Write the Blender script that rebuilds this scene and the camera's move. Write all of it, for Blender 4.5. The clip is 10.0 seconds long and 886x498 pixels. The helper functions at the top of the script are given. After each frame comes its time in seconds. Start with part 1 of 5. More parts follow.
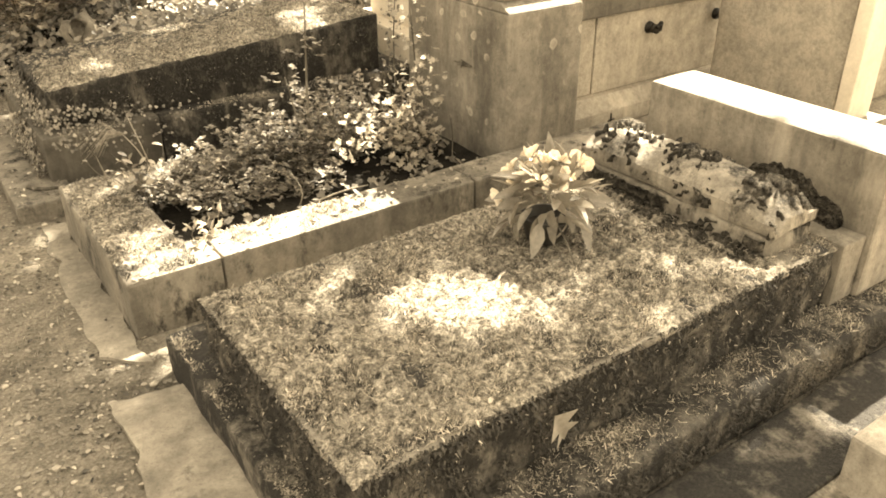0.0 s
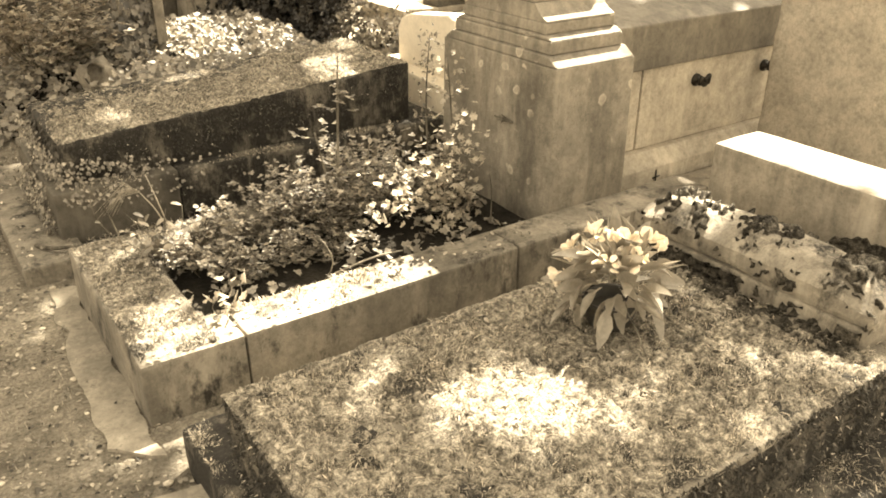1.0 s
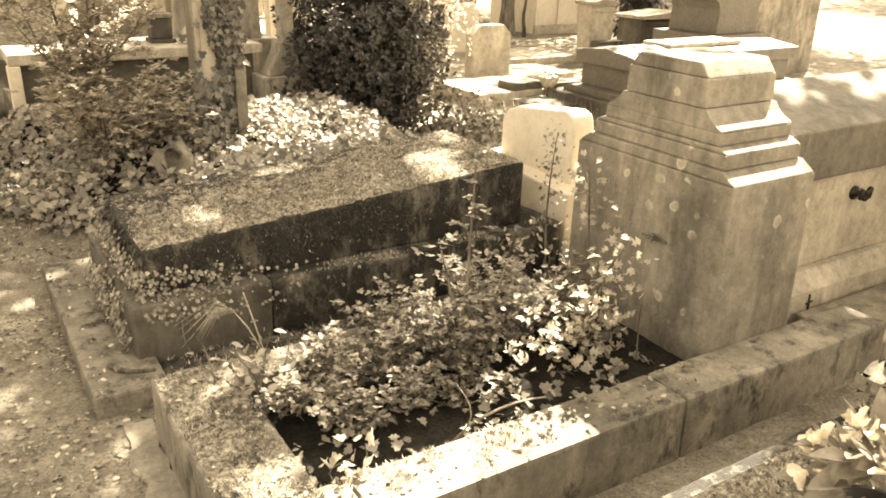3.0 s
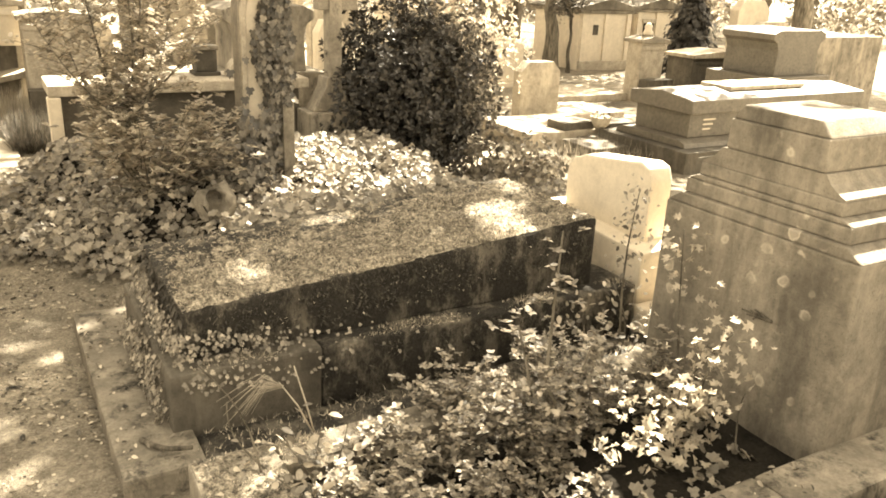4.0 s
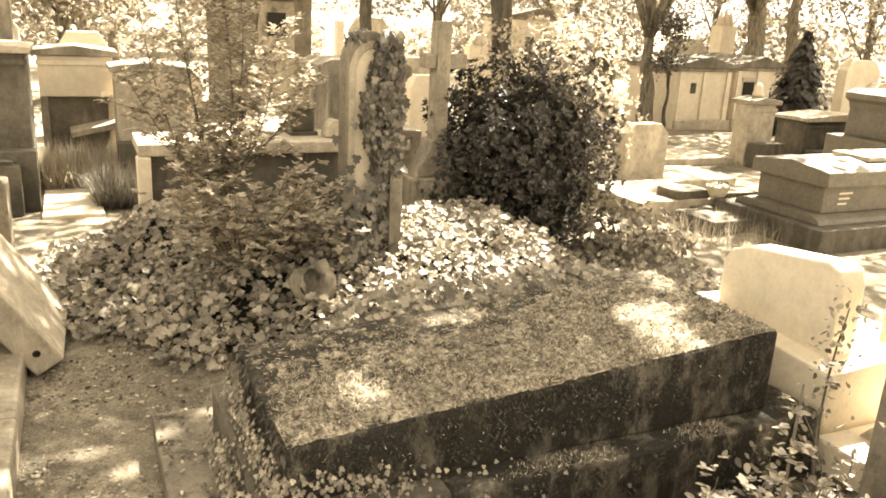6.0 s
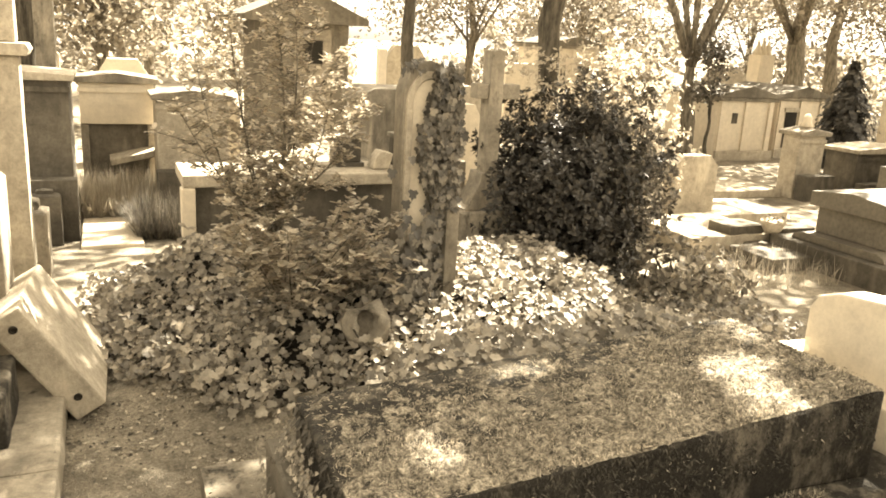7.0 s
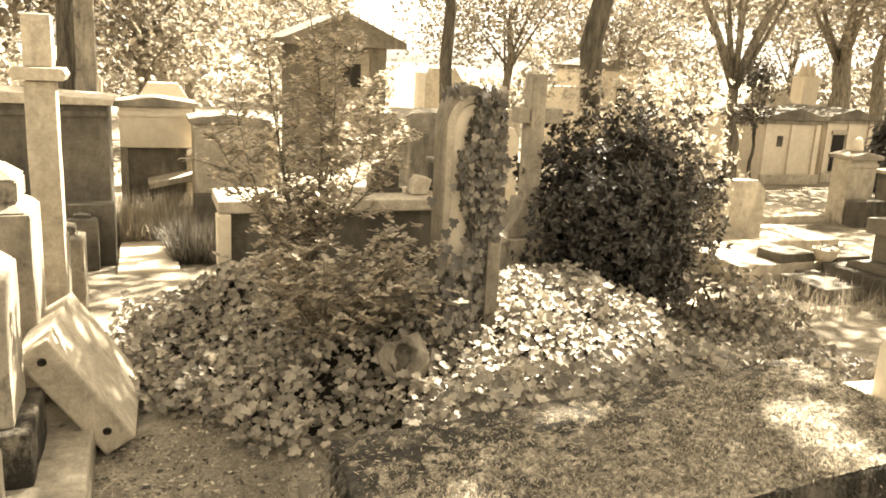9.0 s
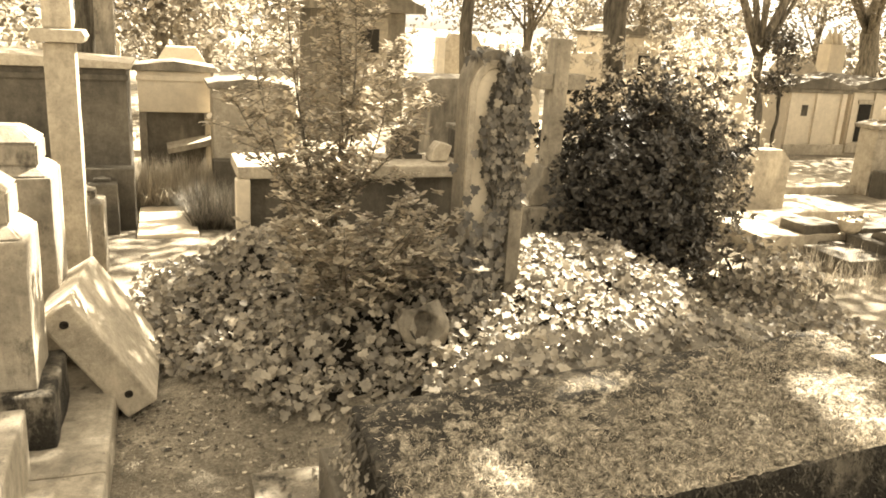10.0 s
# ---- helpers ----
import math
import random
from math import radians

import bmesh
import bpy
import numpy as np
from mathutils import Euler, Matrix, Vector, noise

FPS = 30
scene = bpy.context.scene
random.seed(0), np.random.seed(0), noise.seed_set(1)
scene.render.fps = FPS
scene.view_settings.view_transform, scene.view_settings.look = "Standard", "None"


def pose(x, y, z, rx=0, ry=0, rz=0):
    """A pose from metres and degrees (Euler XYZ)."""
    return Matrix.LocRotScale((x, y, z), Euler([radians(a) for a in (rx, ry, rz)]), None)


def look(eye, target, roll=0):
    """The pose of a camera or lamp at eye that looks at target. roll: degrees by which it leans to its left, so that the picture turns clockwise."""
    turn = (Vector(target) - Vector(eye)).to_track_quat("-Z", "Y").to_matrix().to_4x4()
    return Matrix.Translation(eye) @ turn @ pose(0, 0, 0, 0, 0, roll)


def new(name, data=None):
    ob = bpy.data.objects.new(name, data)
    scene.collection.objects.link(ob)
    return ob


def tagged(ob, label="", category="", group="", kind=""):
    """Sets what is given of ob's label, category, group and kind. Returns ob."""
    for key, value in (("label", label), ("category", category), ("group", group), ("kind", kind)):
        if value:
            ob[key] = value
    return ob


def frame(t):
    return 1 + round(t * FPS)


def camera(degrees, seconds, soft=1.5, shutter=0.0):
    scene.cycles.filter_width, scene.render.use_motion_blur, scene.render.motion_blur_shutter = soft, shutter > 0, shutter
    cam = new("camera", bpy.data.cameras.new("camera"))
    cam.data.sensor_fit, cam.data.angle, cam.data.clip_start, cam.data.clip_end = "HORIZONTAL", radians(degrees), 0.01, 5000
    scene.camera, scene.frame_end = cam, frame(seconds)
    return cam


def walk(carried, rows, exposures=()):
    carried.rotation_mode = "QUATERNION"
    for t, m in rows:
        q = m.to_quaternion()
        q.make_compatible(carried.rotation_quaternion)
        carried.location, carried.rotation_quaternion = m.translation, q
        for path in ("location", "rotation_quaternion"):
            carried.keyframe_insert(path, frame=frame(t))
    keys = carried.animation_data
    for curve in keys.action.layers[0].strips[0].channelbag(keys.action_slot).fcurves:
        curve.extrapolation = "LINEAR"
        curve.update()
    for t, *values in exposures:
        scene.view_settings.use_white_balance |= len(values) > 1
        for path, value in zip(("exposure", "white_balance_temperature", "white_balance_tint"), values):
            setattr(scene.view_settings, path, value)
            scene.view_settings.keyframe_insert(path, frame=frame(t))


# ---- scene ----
LENS = 58.0
cam = camera(LENS, 10.0, soft=1.8)
PATH = [
    (0, (0.108, 0.042, 1.719), (1.122, 1.47, 0.751), -0.1),
    (0.5, (0.159, 0.219, 1.714), (1.171, 1.666, 0.774), 0.2),
    (1, (0.185, 0.386, 1.715), (1.205, 1.858, 0.824), 0.3),
    (1.5, (0.16, 0.546, 1.717), (1.18, 2.043, 0.869), 1.0),
    (2, (0.145, 0.737, 1.722), (1.159, 2.254, 0.902), 1.2),
    (2.5, (0.132, 0.93, 1.711), (1.144, 2.472, 0.938), 1.2),
    (4, (0.196, 1.51, 1.719), (1.146, 3.138, 1.05), 2.4),
    (4.5, (0.167, 1.742, 1.706), (1.099, 3.397, 1.078), 2.4),
    (5, (0.168, 1.891, 1.711), (1.08, 3.565, 1.106), 2.5),
    (5.5, (0.211, 2.067, 1.72), (1.08, 3.772, 1.138), 3.0),
    (6, (0.221, 2.201, 1.731), (1.039, 3.937, 1.168), 3.0),
    (7.5, (0.129, 2.561, 1.731), (0.89, 4.35, 1.262), 3.1),
    (8, (0.145, 2.58, 1.736), (0.906, 4.377, 1.297), 2.9),
    (8.5, (0.172, 2.618, 1.746), (0.901, 4.43, 1.318), 2.9),
    (9, (0.186, 2.639, 1.734), (0.873, 4.461, 1.277), 2.9),
    (9.5, (0.179, 2.673, 1.723), (0.837, 4.491, 1.214), 3.1),
    (10, (0.177, 2.676, 1.72), (0.823, 4.491, 1.184), 3.2),
]
walk(cam, [(t, look(eye, target, roll)) for t, eye, target, roll in PATH],
     exposures=[(0.0, 3.30), (0.7, 3.30), (1.5, 3.20), (2.5, 3.29), (4.0, 3.38), (5.5, 3.34), (7.5, 3.22), (10.0, 3.12)])

# ---- world and sun ----
SUN = Vector((0.74, 0.44, 1.0)).normalized()          # towards the sun
world = bpy.data.worlds.new("sky")
scene.world = world
world.use_nodes = True
wn, wl = world.node_tree.nodes, world.node_tree.links
wn.clear()
sky = wn.new("ShaderNodeTexSky")
sky.sky_type = "NISHITA"
sky.sun_disc = False
sky.sun_elevation = math.asin(SUN.z)
sky.sun_rotation = math.atan2(SUN.x, SUN.y)
sky.dust_density = 3.0
grey = wn.new("ShaderNodeHueSaturation")
grey.inputs["Saturation"].default_value = 0.0
warm = wn.new("ShaderNodeMix")
warm.data_type, warm.blend_type = "RGBA", "MULTIPLY"
warm.inputs[0].default_value = 1.0
warm.inputs[7].default_value = (1.0, 0.87, 0.66, 1)
back = wn.new("ShaderNodeBackground")
back.inputs["Strength"].default_value = 0.077
wout = wn.new("ShaderNodeOutputWorld")
wl.new(sky.outputs[0], grey.inputs["Color"])
wl.new(grey.outputs[0], warm.inputs[6])
wl.new(warm.outputs[2], back.inputs["Color"])
wl.new(back.outputs[0], wout.inputs["Surface"])

sun_data = bpy.data.lights.new("sun", "SUN")
sun_data.energy, sun_data.angle, sun_data.color = 5.0, radians(0.6), (1.0, 0.89, 0.70)
sun = new("sun", sun_data)
sun.matrix_world = look(SUN * 60, (0, 0, 0))

# ---- materials ----
TINT = (1.0, 0.88, 0.685)


def tone(v):
    """An old-photograph grey: brightness v with a little warmth."""
    return (v * TINT[0], v * TINT[1], v * TINT[2], 1.0)


def shade(v):
    return (v, v, v, 1.0)


def nodes_of(name, rough=0.85, spec=0.3):
    m = bpy.data.materials.new(name)
    m.use_nodes = True
    nt = m.node_tree
    b = nt.nodes["Principled BSDF"]
    b.inputs["Roughness"].default_value = rough
    b.inputs["Specular IOR Level"].default_value = spec
    return m, nt, b


def noise_node(nt, scale, detail=6.0, rough=0.6, stretch=None):
    tex = nt.nodes.new("ShaderNodeTexNoise")
    tex.inputs["Scale"].default_value = scale
    tex.inputs["Detail"].default_value = detail
    tex.inputs["Roughness"].default_value = rough
    geo = nt.nodes.new("ShaderNodeNewGeometry")
    if stretch:
        mp = nt.nodes.new("ShaderNodeMapping")
        mp.inputs["Scale"].default_value = stretch
        nt.links.new(geo.outputs["Position"], mp.inputs["Vector"])
        nt.links.new(mp.outputs[0], tex.inputs["Vector"])
    else:
        nt.links.new(geo.outputs["Position"], tex.inputs["Vector"])
    return tex


def ramp_node(nt, source, stops):
    r = nt.nodes.new("ShaderNodeValToRGB")
    el = r.color_ramp.elements
    el[0].position, el[0].color = stops[0]
    el[1].position, el[1].color = stops[-1]
    for p, c in stops[1:-1]:
        e = el.new(p)
        e.color = c
    nt.links.new(source, r.inputs["Fac"])
    return r


def mix_node(nt, fac, a, b, mode="MIX"):
    m = nt.nodes.new("ShaderNodeMix")
    m.data_type, m.blend_type = "RGBA", mode
    for socket, val in ((m.inputs[0], fac), (m.inputs[6], a), (m.inputs[7], b)):
        if isinstance(val, bpy.types.NodeSocket):
            nt.links.new(val, socket)
        else:
            socket.default_value = val
    return m.outputs[2]


def stone(name, light, dark, scale=6.0, grime=0.0, moss=0.0, bump=0.35, rough=0.88, spots=0.0, grain=0.6):
    """Weathered stone: cloudy tone, fine grain, run-down stains, moss blots and pale lichen discs."""
    m, nt, b = nodes_of(name, rough)
    big = noise_node(nt, scale * 0.35, 4)
    fine = noise_node(nt, scale * 9, 8, 0.7)
    c = ramp_node(nt, big.outputs["Fac"], [(0.3, tone(dark)), (0.7, tone(light))]).outputs[0]
    g = ramp_node(nt, fine.outputs["Fac"], [(0.3, shade(0.55)), (0.75, shade(1.15))]).outputs[0]
    c = mix_node(nt, grain, c, g, "MULTIPLY")
    mid = noise_node(nt, scale * 2.3, 7, 0.68)
    g2 = ramp_node(nt, mid.outputs["Fac"], [(0.33, shade(0.5)), (0.52, shade(0.95)), (0.7, shade(1.25))]).outputs[0]
    c = mix_node(nt, grain, c, g2, "MULTIPLY")
    pit = noise_node(nt, scale * 26, 3, 0.6)
    g3 = ramp_node(nt, pit.outputs["Fac"], [(0.28, shade(0.35)), (0.42, shade(1.0))]).outputs[0]
    c = mix_node(nt, grain, c, g3, "MULTIPLY")
    if grime:
        st = noise_node(nt, 4.5, 7, 0.65, (1.0, 1.0, 0.35))
        f = ramp_node(nt, st.outputs["Fac"], [(0.47, (0, 0, 0, 1)), (0.75, (grime, grime, grime, 1))]).outputs[0]
        c = mix_node(nt, f, c, tone(dark * 0.35))
        st2 = noise_node(nt, 7.0, 6, 0.65, (1.0, 1.0, 0.22))
        f2 = ramp_node(nt, st2.outputs["Fac"], [(0.52, (0, 0, 0, 1)), (0.75, (0.6, 0.6, 0.6, 1))]).outputs[0]
        c = mix_node(nt, f2, c, tone(min(0.7, light * 1.35)))
    if spots:
        v = nt.nodes.new("ShaderNodeTexVoronoi")
        v.inputs["Scale"].default_value = 11.0
        geo = nt.nodes.new("ShaderNodeNewGeometry")
        warp = noise_node(nt, 14.0, 3)
        nt.links.new(mix_node(nt, 0.055, geo.outputs["Position"], warp.outputs["Color"], "ADD"), v.inputs["Vector"])
        f = ramp_node(nt, v.outputs["Distance"], [(0.0, (0.4, 0.4, 0.4, 1)), (0.14, (0.3, 0.3, 0.3, 1)),
                                                  (0.22, (spots, spots, spots, 1)), (0.29, (0, 0, 0, 1))]).outputs[0]
        patch = noise_node(nt, 4.0, 2)
        f3 = ramp_node(nt, patch.outputs["Fac"], [(0.51, (0, 0, 0, 1)), (0.60, (1, 1, 1, 1))]).outputs[0]
        f = mix_node(nt, 1.0, f, f3, "MULTIPLY")
        c = mix_node(nt, f, c, tone(0.62))
    if moss:
        mo = noise_node(nt, 7.0, 10, 0.74, (1.0, 1.0, 0.55))
        f = ramp_node(nt, mo.outputs["Fac"], [(0.60 - 0.3 * moss, (0, 0, 0, 1)), (0.72 - 0.3 * moss, (0.95, 0.95, 0.95, 1))]).outputs[0]
        crumb = noise_node(nt, 90.0, 5, 0.7)
        mc = ramp_node(nt, crumb.outputs["Fac"], [(0.35, tone(0.010)), (0.62, tone(0.030)), (0.78, tone(0.085))]).outputs[0]
        c = mix_node(nt, f, c, mc)
    nt.links.new(c, b.inputs["Base Color"])
    bp = nt.nodes.new("ShaderNodeBump")
    bp.inputs["Strength"].default_value = bump
    bp.inputs["Distance"].default_value = 0.02
    nt.links.new(fine.outputs["Fac"], bp.inputs["Height"])
    nt.links.new(bp.outputs[0], b.inputs["Normal"])
    return m


def leafy(name, light, dark, gloss=0.45, through_light=0.35):
    """Leaves: tone varies leaf by leaf, some light shines through."""
    m, nt, b = nodes_of(name, gloss, 0.5)
    geo = nt.nodes.new("ShaderNodeNewGeometry")
    c = ramp_node(nt, geo.outputs["Random Per Island"], [(0.0, tone(dark)), (0.75, tone((light + dark) / 2)), (1.0, tone(light))]).outputs[0]
    sp = noise_node(nt, 60.0, 3)
    s = ramp_node(nt, sp.outputs["Fac"], [(0.3, shade(0.7)), (0.7, shade(1.15))]).outputs[0]
    c = mix_node(nt, 0.7, c, s, "MULTIPLY")
    nt.links.new(c, b.inputs["Base Color"])
    tr = nt.nodes.new("ShaderNodeBsdfTranslucent")
    nt.links.new(c, tr.inputs["Color"])
    mx = nt.nodes.new("ShaderNodeMixShader")
    mx.inputs[0].default_value = through_light
    nt.links.new(b.outputs[0], mx.inputs[1])
    nt.links.new(tr.outputs[0], mx.inputs[2])
    nt.links.new(mx.outputs[0], nt.nodes["Material Output"].inputs["Surface"])
    return m


def plain(name, v, rough=0.6, metal=0.0, scale=30.0):
    m, nt, b = nodes_of(name, rough)
    b.inputs["Metallic"].default_value = metal
    n = noise_node(nt, scale, 5)
    c = ramp_node(nt, n.outputs["Fac"], [(0.3, tone(v * 0.65)), (0.7, tone(v * 1.2))]).outputs[0]
    nt.links.new(c, b.inputs["Base Color"])
    return m


def bark_like(name, v):
    m, nt, b = nodes_of(name, 0.95, 0.1)
    n = noise_node(nt, 22.0, 6, 0.7, (1, 1, 0.2))
    c = ramp_node(nt, n.outputs["Fac"], [(0.35, tone(v * 0.3)), (0.65, tone(v * 1.3))]).outputs[0]
    nt.links.new(c, b.inputs["Base Color"])
    bp = nt.nodes.new("ShaderNodeBump")
    bp.inputs["Strength"].default_value, bp.inputs["Distance"].default_value = 0.8, 0.02
    nt.links.new(n.outputs["Fac"], bp.inputs["Height"])
    nt.links.new(bp.outputs[0], b.inputs["Normal"])
    return m


def earth(name, light, dark):
    m, nt, b = nodes_of(name, 0.97, 0.1)
    big, mid, fine = noise_node(nt, 1.6, 5), noise_node(nt, 9, 6, 0.7), noise_node(nt, 70, 6, 0.75)
    c = ramp_node(nt, big.outputs["Fac"], [(0.35, tone(dark)), (0.65, tone(light))]).outputs[0]
    c2 = ramp_node(nt, mid.outputs["Fac"], [(0.35, shade(0.5)), (0.7, shade(1.2))]).outputs[0]
    c3 = ramp_node(nt, fine.outputs["Fac"], [(0.32, shade(0.4)), (0.68, shade(1.3))]).outputs[0]
    c = mix_node(nt, 0.8, c, c2, "MULTIPLY")
    c = mix_node(nt, 0.9, c, c3, "MULTIPLY")
    nt.links.new(c, b.inputs["Base Color"])
    bp = nt.nodes.new("ShaderNodeBump")
    bp.inputs["Strength"].default_value, bp.inputs["Distance"].default_value = 0.9, 0.02
    nt.links.new(fine.outputs["Fac"], bp.inputs["Height"])
    nt.links.new(bp.outputs[0], b.inputs["Normal"])
    return m


def mossy(name, v):
    """Dry felted moss: pale tips, the shade of the pits put into the colour, at clump, tuft and crumb size."""
    m, nt, b = nodes_of(name, 0.97, 0.1)
    patch, clump, tuft, crumb = noise_node(nt, 3.0, 4), noise_node(nt, 17, 5, 0.65), noise_node(nt, 52, 5, 0.7), noise_node(nt, 170, 4, 0.7)
    c = ramp_node(nt, patch.outputs["Fac"], [(0.35, tone(v * 0.75)), (0.65, tone(v * 1.2))]).outputs[0]
    for n, lo, hi in ((clump, 0.5, 1.3), (tuft, 0.18, 1.7), (crumb, 0.5, 1.4)):
        c = mix_node(nt, 1.0, c, ramp_node(nt, n.outputs["Fac"], [(0.34, shade(lo)), (0.66, shade(hi))]).outputs[0], "MULTIPLY")
    nt.links.new(c, b.inputs["Base Color"])
    bp = nt.nodes.new("ShaderNodeBump")
    bp.inputs["Strength"].default_value, bp.inputs["Distance"].default_value = 1.0, 0.03
    nt.links.new(tuft.outputs["Fac"], bp.inputs["Height"])
    nt.links.new(bp.outputs[0], b.inputs["Normal"])
    return m


M_STONE = stone("weathered_limestone", 0.36, 0.20, 6, grime=0.95, moss=0.10)
M_PILLAR = stone("streaked_limestone", 0.32, 0.17, 5, grime=1.0, spots=0.6, bump=0.5)
M_KERB = stone("kerb_limestone", 0.34, 0.18, 7, grime=0.85, moss=0.29)
M_PALE = stone("pale_limestone", 0.52, 0.38, 6, grime=0.3)
M_WHITE = stone("white_marble", 0.72, 0.58, 5, grime=0.15, bump=0.15, rough=0.6, grain=0.25)
# Moss blots, with the shade of the tombs' sides put into the darkness.
M_MOSSY = stone("moss_and_shade_stone", 0.36, 0.12, 7, grime=0.6, moss=0.68, bump=0.8)
M_BLACKENED = stone("grime_and_shade_stone", 0.30, 0.09, 7, grime=0.6, moss=0.70, bump=0.8)
M_ALLEY = stone("shaded_limestone", 0.40, 0.24, 6, grime=0.6, moss=0.06)
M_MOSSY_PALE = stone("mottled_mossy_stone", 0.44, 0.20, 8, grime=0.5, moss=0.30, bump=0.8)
M_DARK = stone("dark_grimy_stone", 0.16, 0.07, 6, grime=0.6, bump=0.4)
M_GRANITE = stone("grey_granite", 0.18, 0.13, 14, bump=0.12, rough=0.55)
M_ROUGH = stone("rough_hewn_stone", 0.66, 0.44, 16, bump=0.9)
M_MOSS = leafy("dry_moss", 0.95, 0.04, 0.95, 0.2)
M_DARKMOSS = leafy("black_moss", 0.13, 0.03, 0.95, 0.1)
M_MOSSMAT = mossy("moss_mat", 0.35)
M_CUSHION = mossy("dark_moss_cushion", 0.10)
M_IVY = leafy("ivy_leaf", 0.50, 0.12, 0.55, 0.2)
M_CLIMB = leafy("climbing_ivy_leaf", 0.30, 0.04, 0.5, 0.2)
M_YOUNG = leafy("young_leaf", 0.74, 0.28, 0.5, 0.45)
M_SHRUB = leafy("shrub_leaf", 0.58, 0.09, 0.55, 0.35)
M_DARKLEAF = leafy("dark_evergreen_leaf", 0.085, 0.022, 0.5, 0.12)
M_CROWN = leafy("tree_leaf", 0.46, 0.15, 0.5, 0.45)
M_PALELEAF = leafy("pale_leaf", 0.62, 0.36, 0.5, 0.4)
M_BOUQUET = leafy("bouquet_leaf", 0.72, 0.05, 0.5, 0.3)
M_PETAL = leafy("petal", 0.95, 0.78, 0.6, 0.12)
M_BLADE = leafy("grass_blade", 0.58, 0.28, 0.7, 0.3)
M_LITTER = leafy("dry_leaf_litter", 0.62, 0.03, 0.85, 0.1)
M_GROUND = earth("dry_earth", 0.46, 0.19)
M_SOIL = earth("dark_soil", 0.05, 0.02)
M_PEBBLE = leafy("pebble", 0.60, 0.22, 0.85, 0.0)
M_BARK = bark_like("dark_bark", 0.10)
M_TWIG = bark_like("twig_bark", 0.16)
M_PLANE_BARK = bark_like("grey_bark", 0.22)
M_BRONZE = plain("dark_bronze", 0.035, 0.5, 0.6)
M_POT = plain("dark_flowerpot", 0.04, 0.6)
M_CLAY = plain("pale_clay", 0.55, 0.8)
# Near-black that paints the inner shade of openings that are not cut.
M_DOOR = plain("dark_opening", 0.02, 0.9)
M_ROOF = stone("roof_stone", 0.22, 0.10, 4, grime=0.5)


# ---- building helpers ----
def thing(name, base, label, category, group="", kind=""):
    ob = new(name)
    ob.location = base
    ob.empty_display_size = 0.1
    return tagged(ob, label, category, group, kind)


def hang(ob, parent):
    """Makes ob, whose mesh stands in world metres, a part of parent."""
    ob.parent = parent
    at = Vector(parent.location)
    if parent.parent:
        at = Vector(parent.parent.location)
        ob.matrix_parent_inverse = Matrix.Identity(4)
    else:
        ob.matrix_parent_inverse = Matrix.Translation(-at)
    return ob


def part(name, bm, material, parent, label=""):
    me = bpy.data.meshes.new(name)
    bm.to_mesh(me)
    bm.free()
    me.materials.append(material)
    ob = new(name, me)
    if parent:
        hang(ob, parent)
    if label:
        ob["label"] = label
    return ob


def solid(name, bm, material, label, category, group="", kind=""):
    """A thing that is one mesh."""
    return tagged(part(name, bm, material, None), label, category, group, kind)


def roughen(bm, amount, freq, seed=0.0):
    bm.normal_update()
    off = Vector((seed * 7.1, seed * 3.3, seed * 5.7))
    for v in bm.verts:
        n = noise.fractal(v.co * freq + off, 1.0, 2.0, 4)
        v.co += v.normal * n * amount


def block(x0, x1, y0, y1, z0, z1, bevel=0.012, rough=0.004, seg=0.12, top=None, seed=0.0, smooth=True):
    """A hewn block with worn edges. top: rise of the top's heights at (x0y0, x1y0, x1y1, x0y1)."""
    bm = bmesh.new()
    bmesh.ops.create_cube(bm, size=1.0)
    for v in bm.verts:
        lo, hi = v.co.x < 0, v.co.y < 0
        z = z0 if v.co.z < 0 else z1
        if top and v.co.z > 0:
            z += top[0] if lo and hi else top[1] if hi else top[3] if lo else top[2]
        v.co = Vector((x0 if lo else x1, y0 if hi else y1, z))
    if bevel:
        bmesh.ops.bevel(bm, geom=list(bm.edges), offset=bevel, segments=2, profile=0.6, affect="EDGES")
    if rough and seg:
        for ax, lo, hi in ((0, x0, x1), (1, y0, y1), (2, z0, z1)):
            n = min(24, int((hi - lo) / seg))
            no = Vector((ax == 0, ax == 1, ax == 2))
            for k in range(1, n):
                co = Vector((0, 0, 0))
                co[ax] = lo + (hi - lo) * k / n
                bmesh.ops.bisect_plane(bm, geom=list(bm.verts) + list(bm.edges) + list(bm.faces), plane_co=co, plane_no=no)
        roughen(bm, rough, 7.0, seed + x0)
    for f in bm.faces:
        f.smooth = smooth and rough > 0.006
    return bm


def prism(points, axis, a, b, bevel=0.008, rough=0.0, seed=0.0):
    """Sweeps a closed outline from a to b. axis 'x': outline in (y, z); 'y': in (x, z); 'z': in (x, y)."""
    bm = bmesh.new()

    def put(p, d):
        return {"x": (d, p[0], p[1]), "y": (p[0], d, p[1]), "z": (p[0], p[1], d)}[axis]
    lo = [bm.verts.new(put(p, a)) for p in points]
    hi = [bm.verts.new(put(p, b)) for p in points]
    n = len(points)
    bm.faces.new(lo)
    bm.faces.new(list(reversed(hi)))
    for k in range(n):
        bm.faces.new((lo[k], hi[k], hi[(k + 1) % n], lo[(k + 1) % n]))
    bmesh.ops.recalc_face_normals(bm, faces=list(bm.faces))
    if bevel:
        bmesh.ops.bevel(bm, geom=list(bm.edges), offset=bevel, segments=2, profile=0.6, affect="EDGES")
    if rough:
        roughen(bm, rough, 8.0, seed)
    return bm


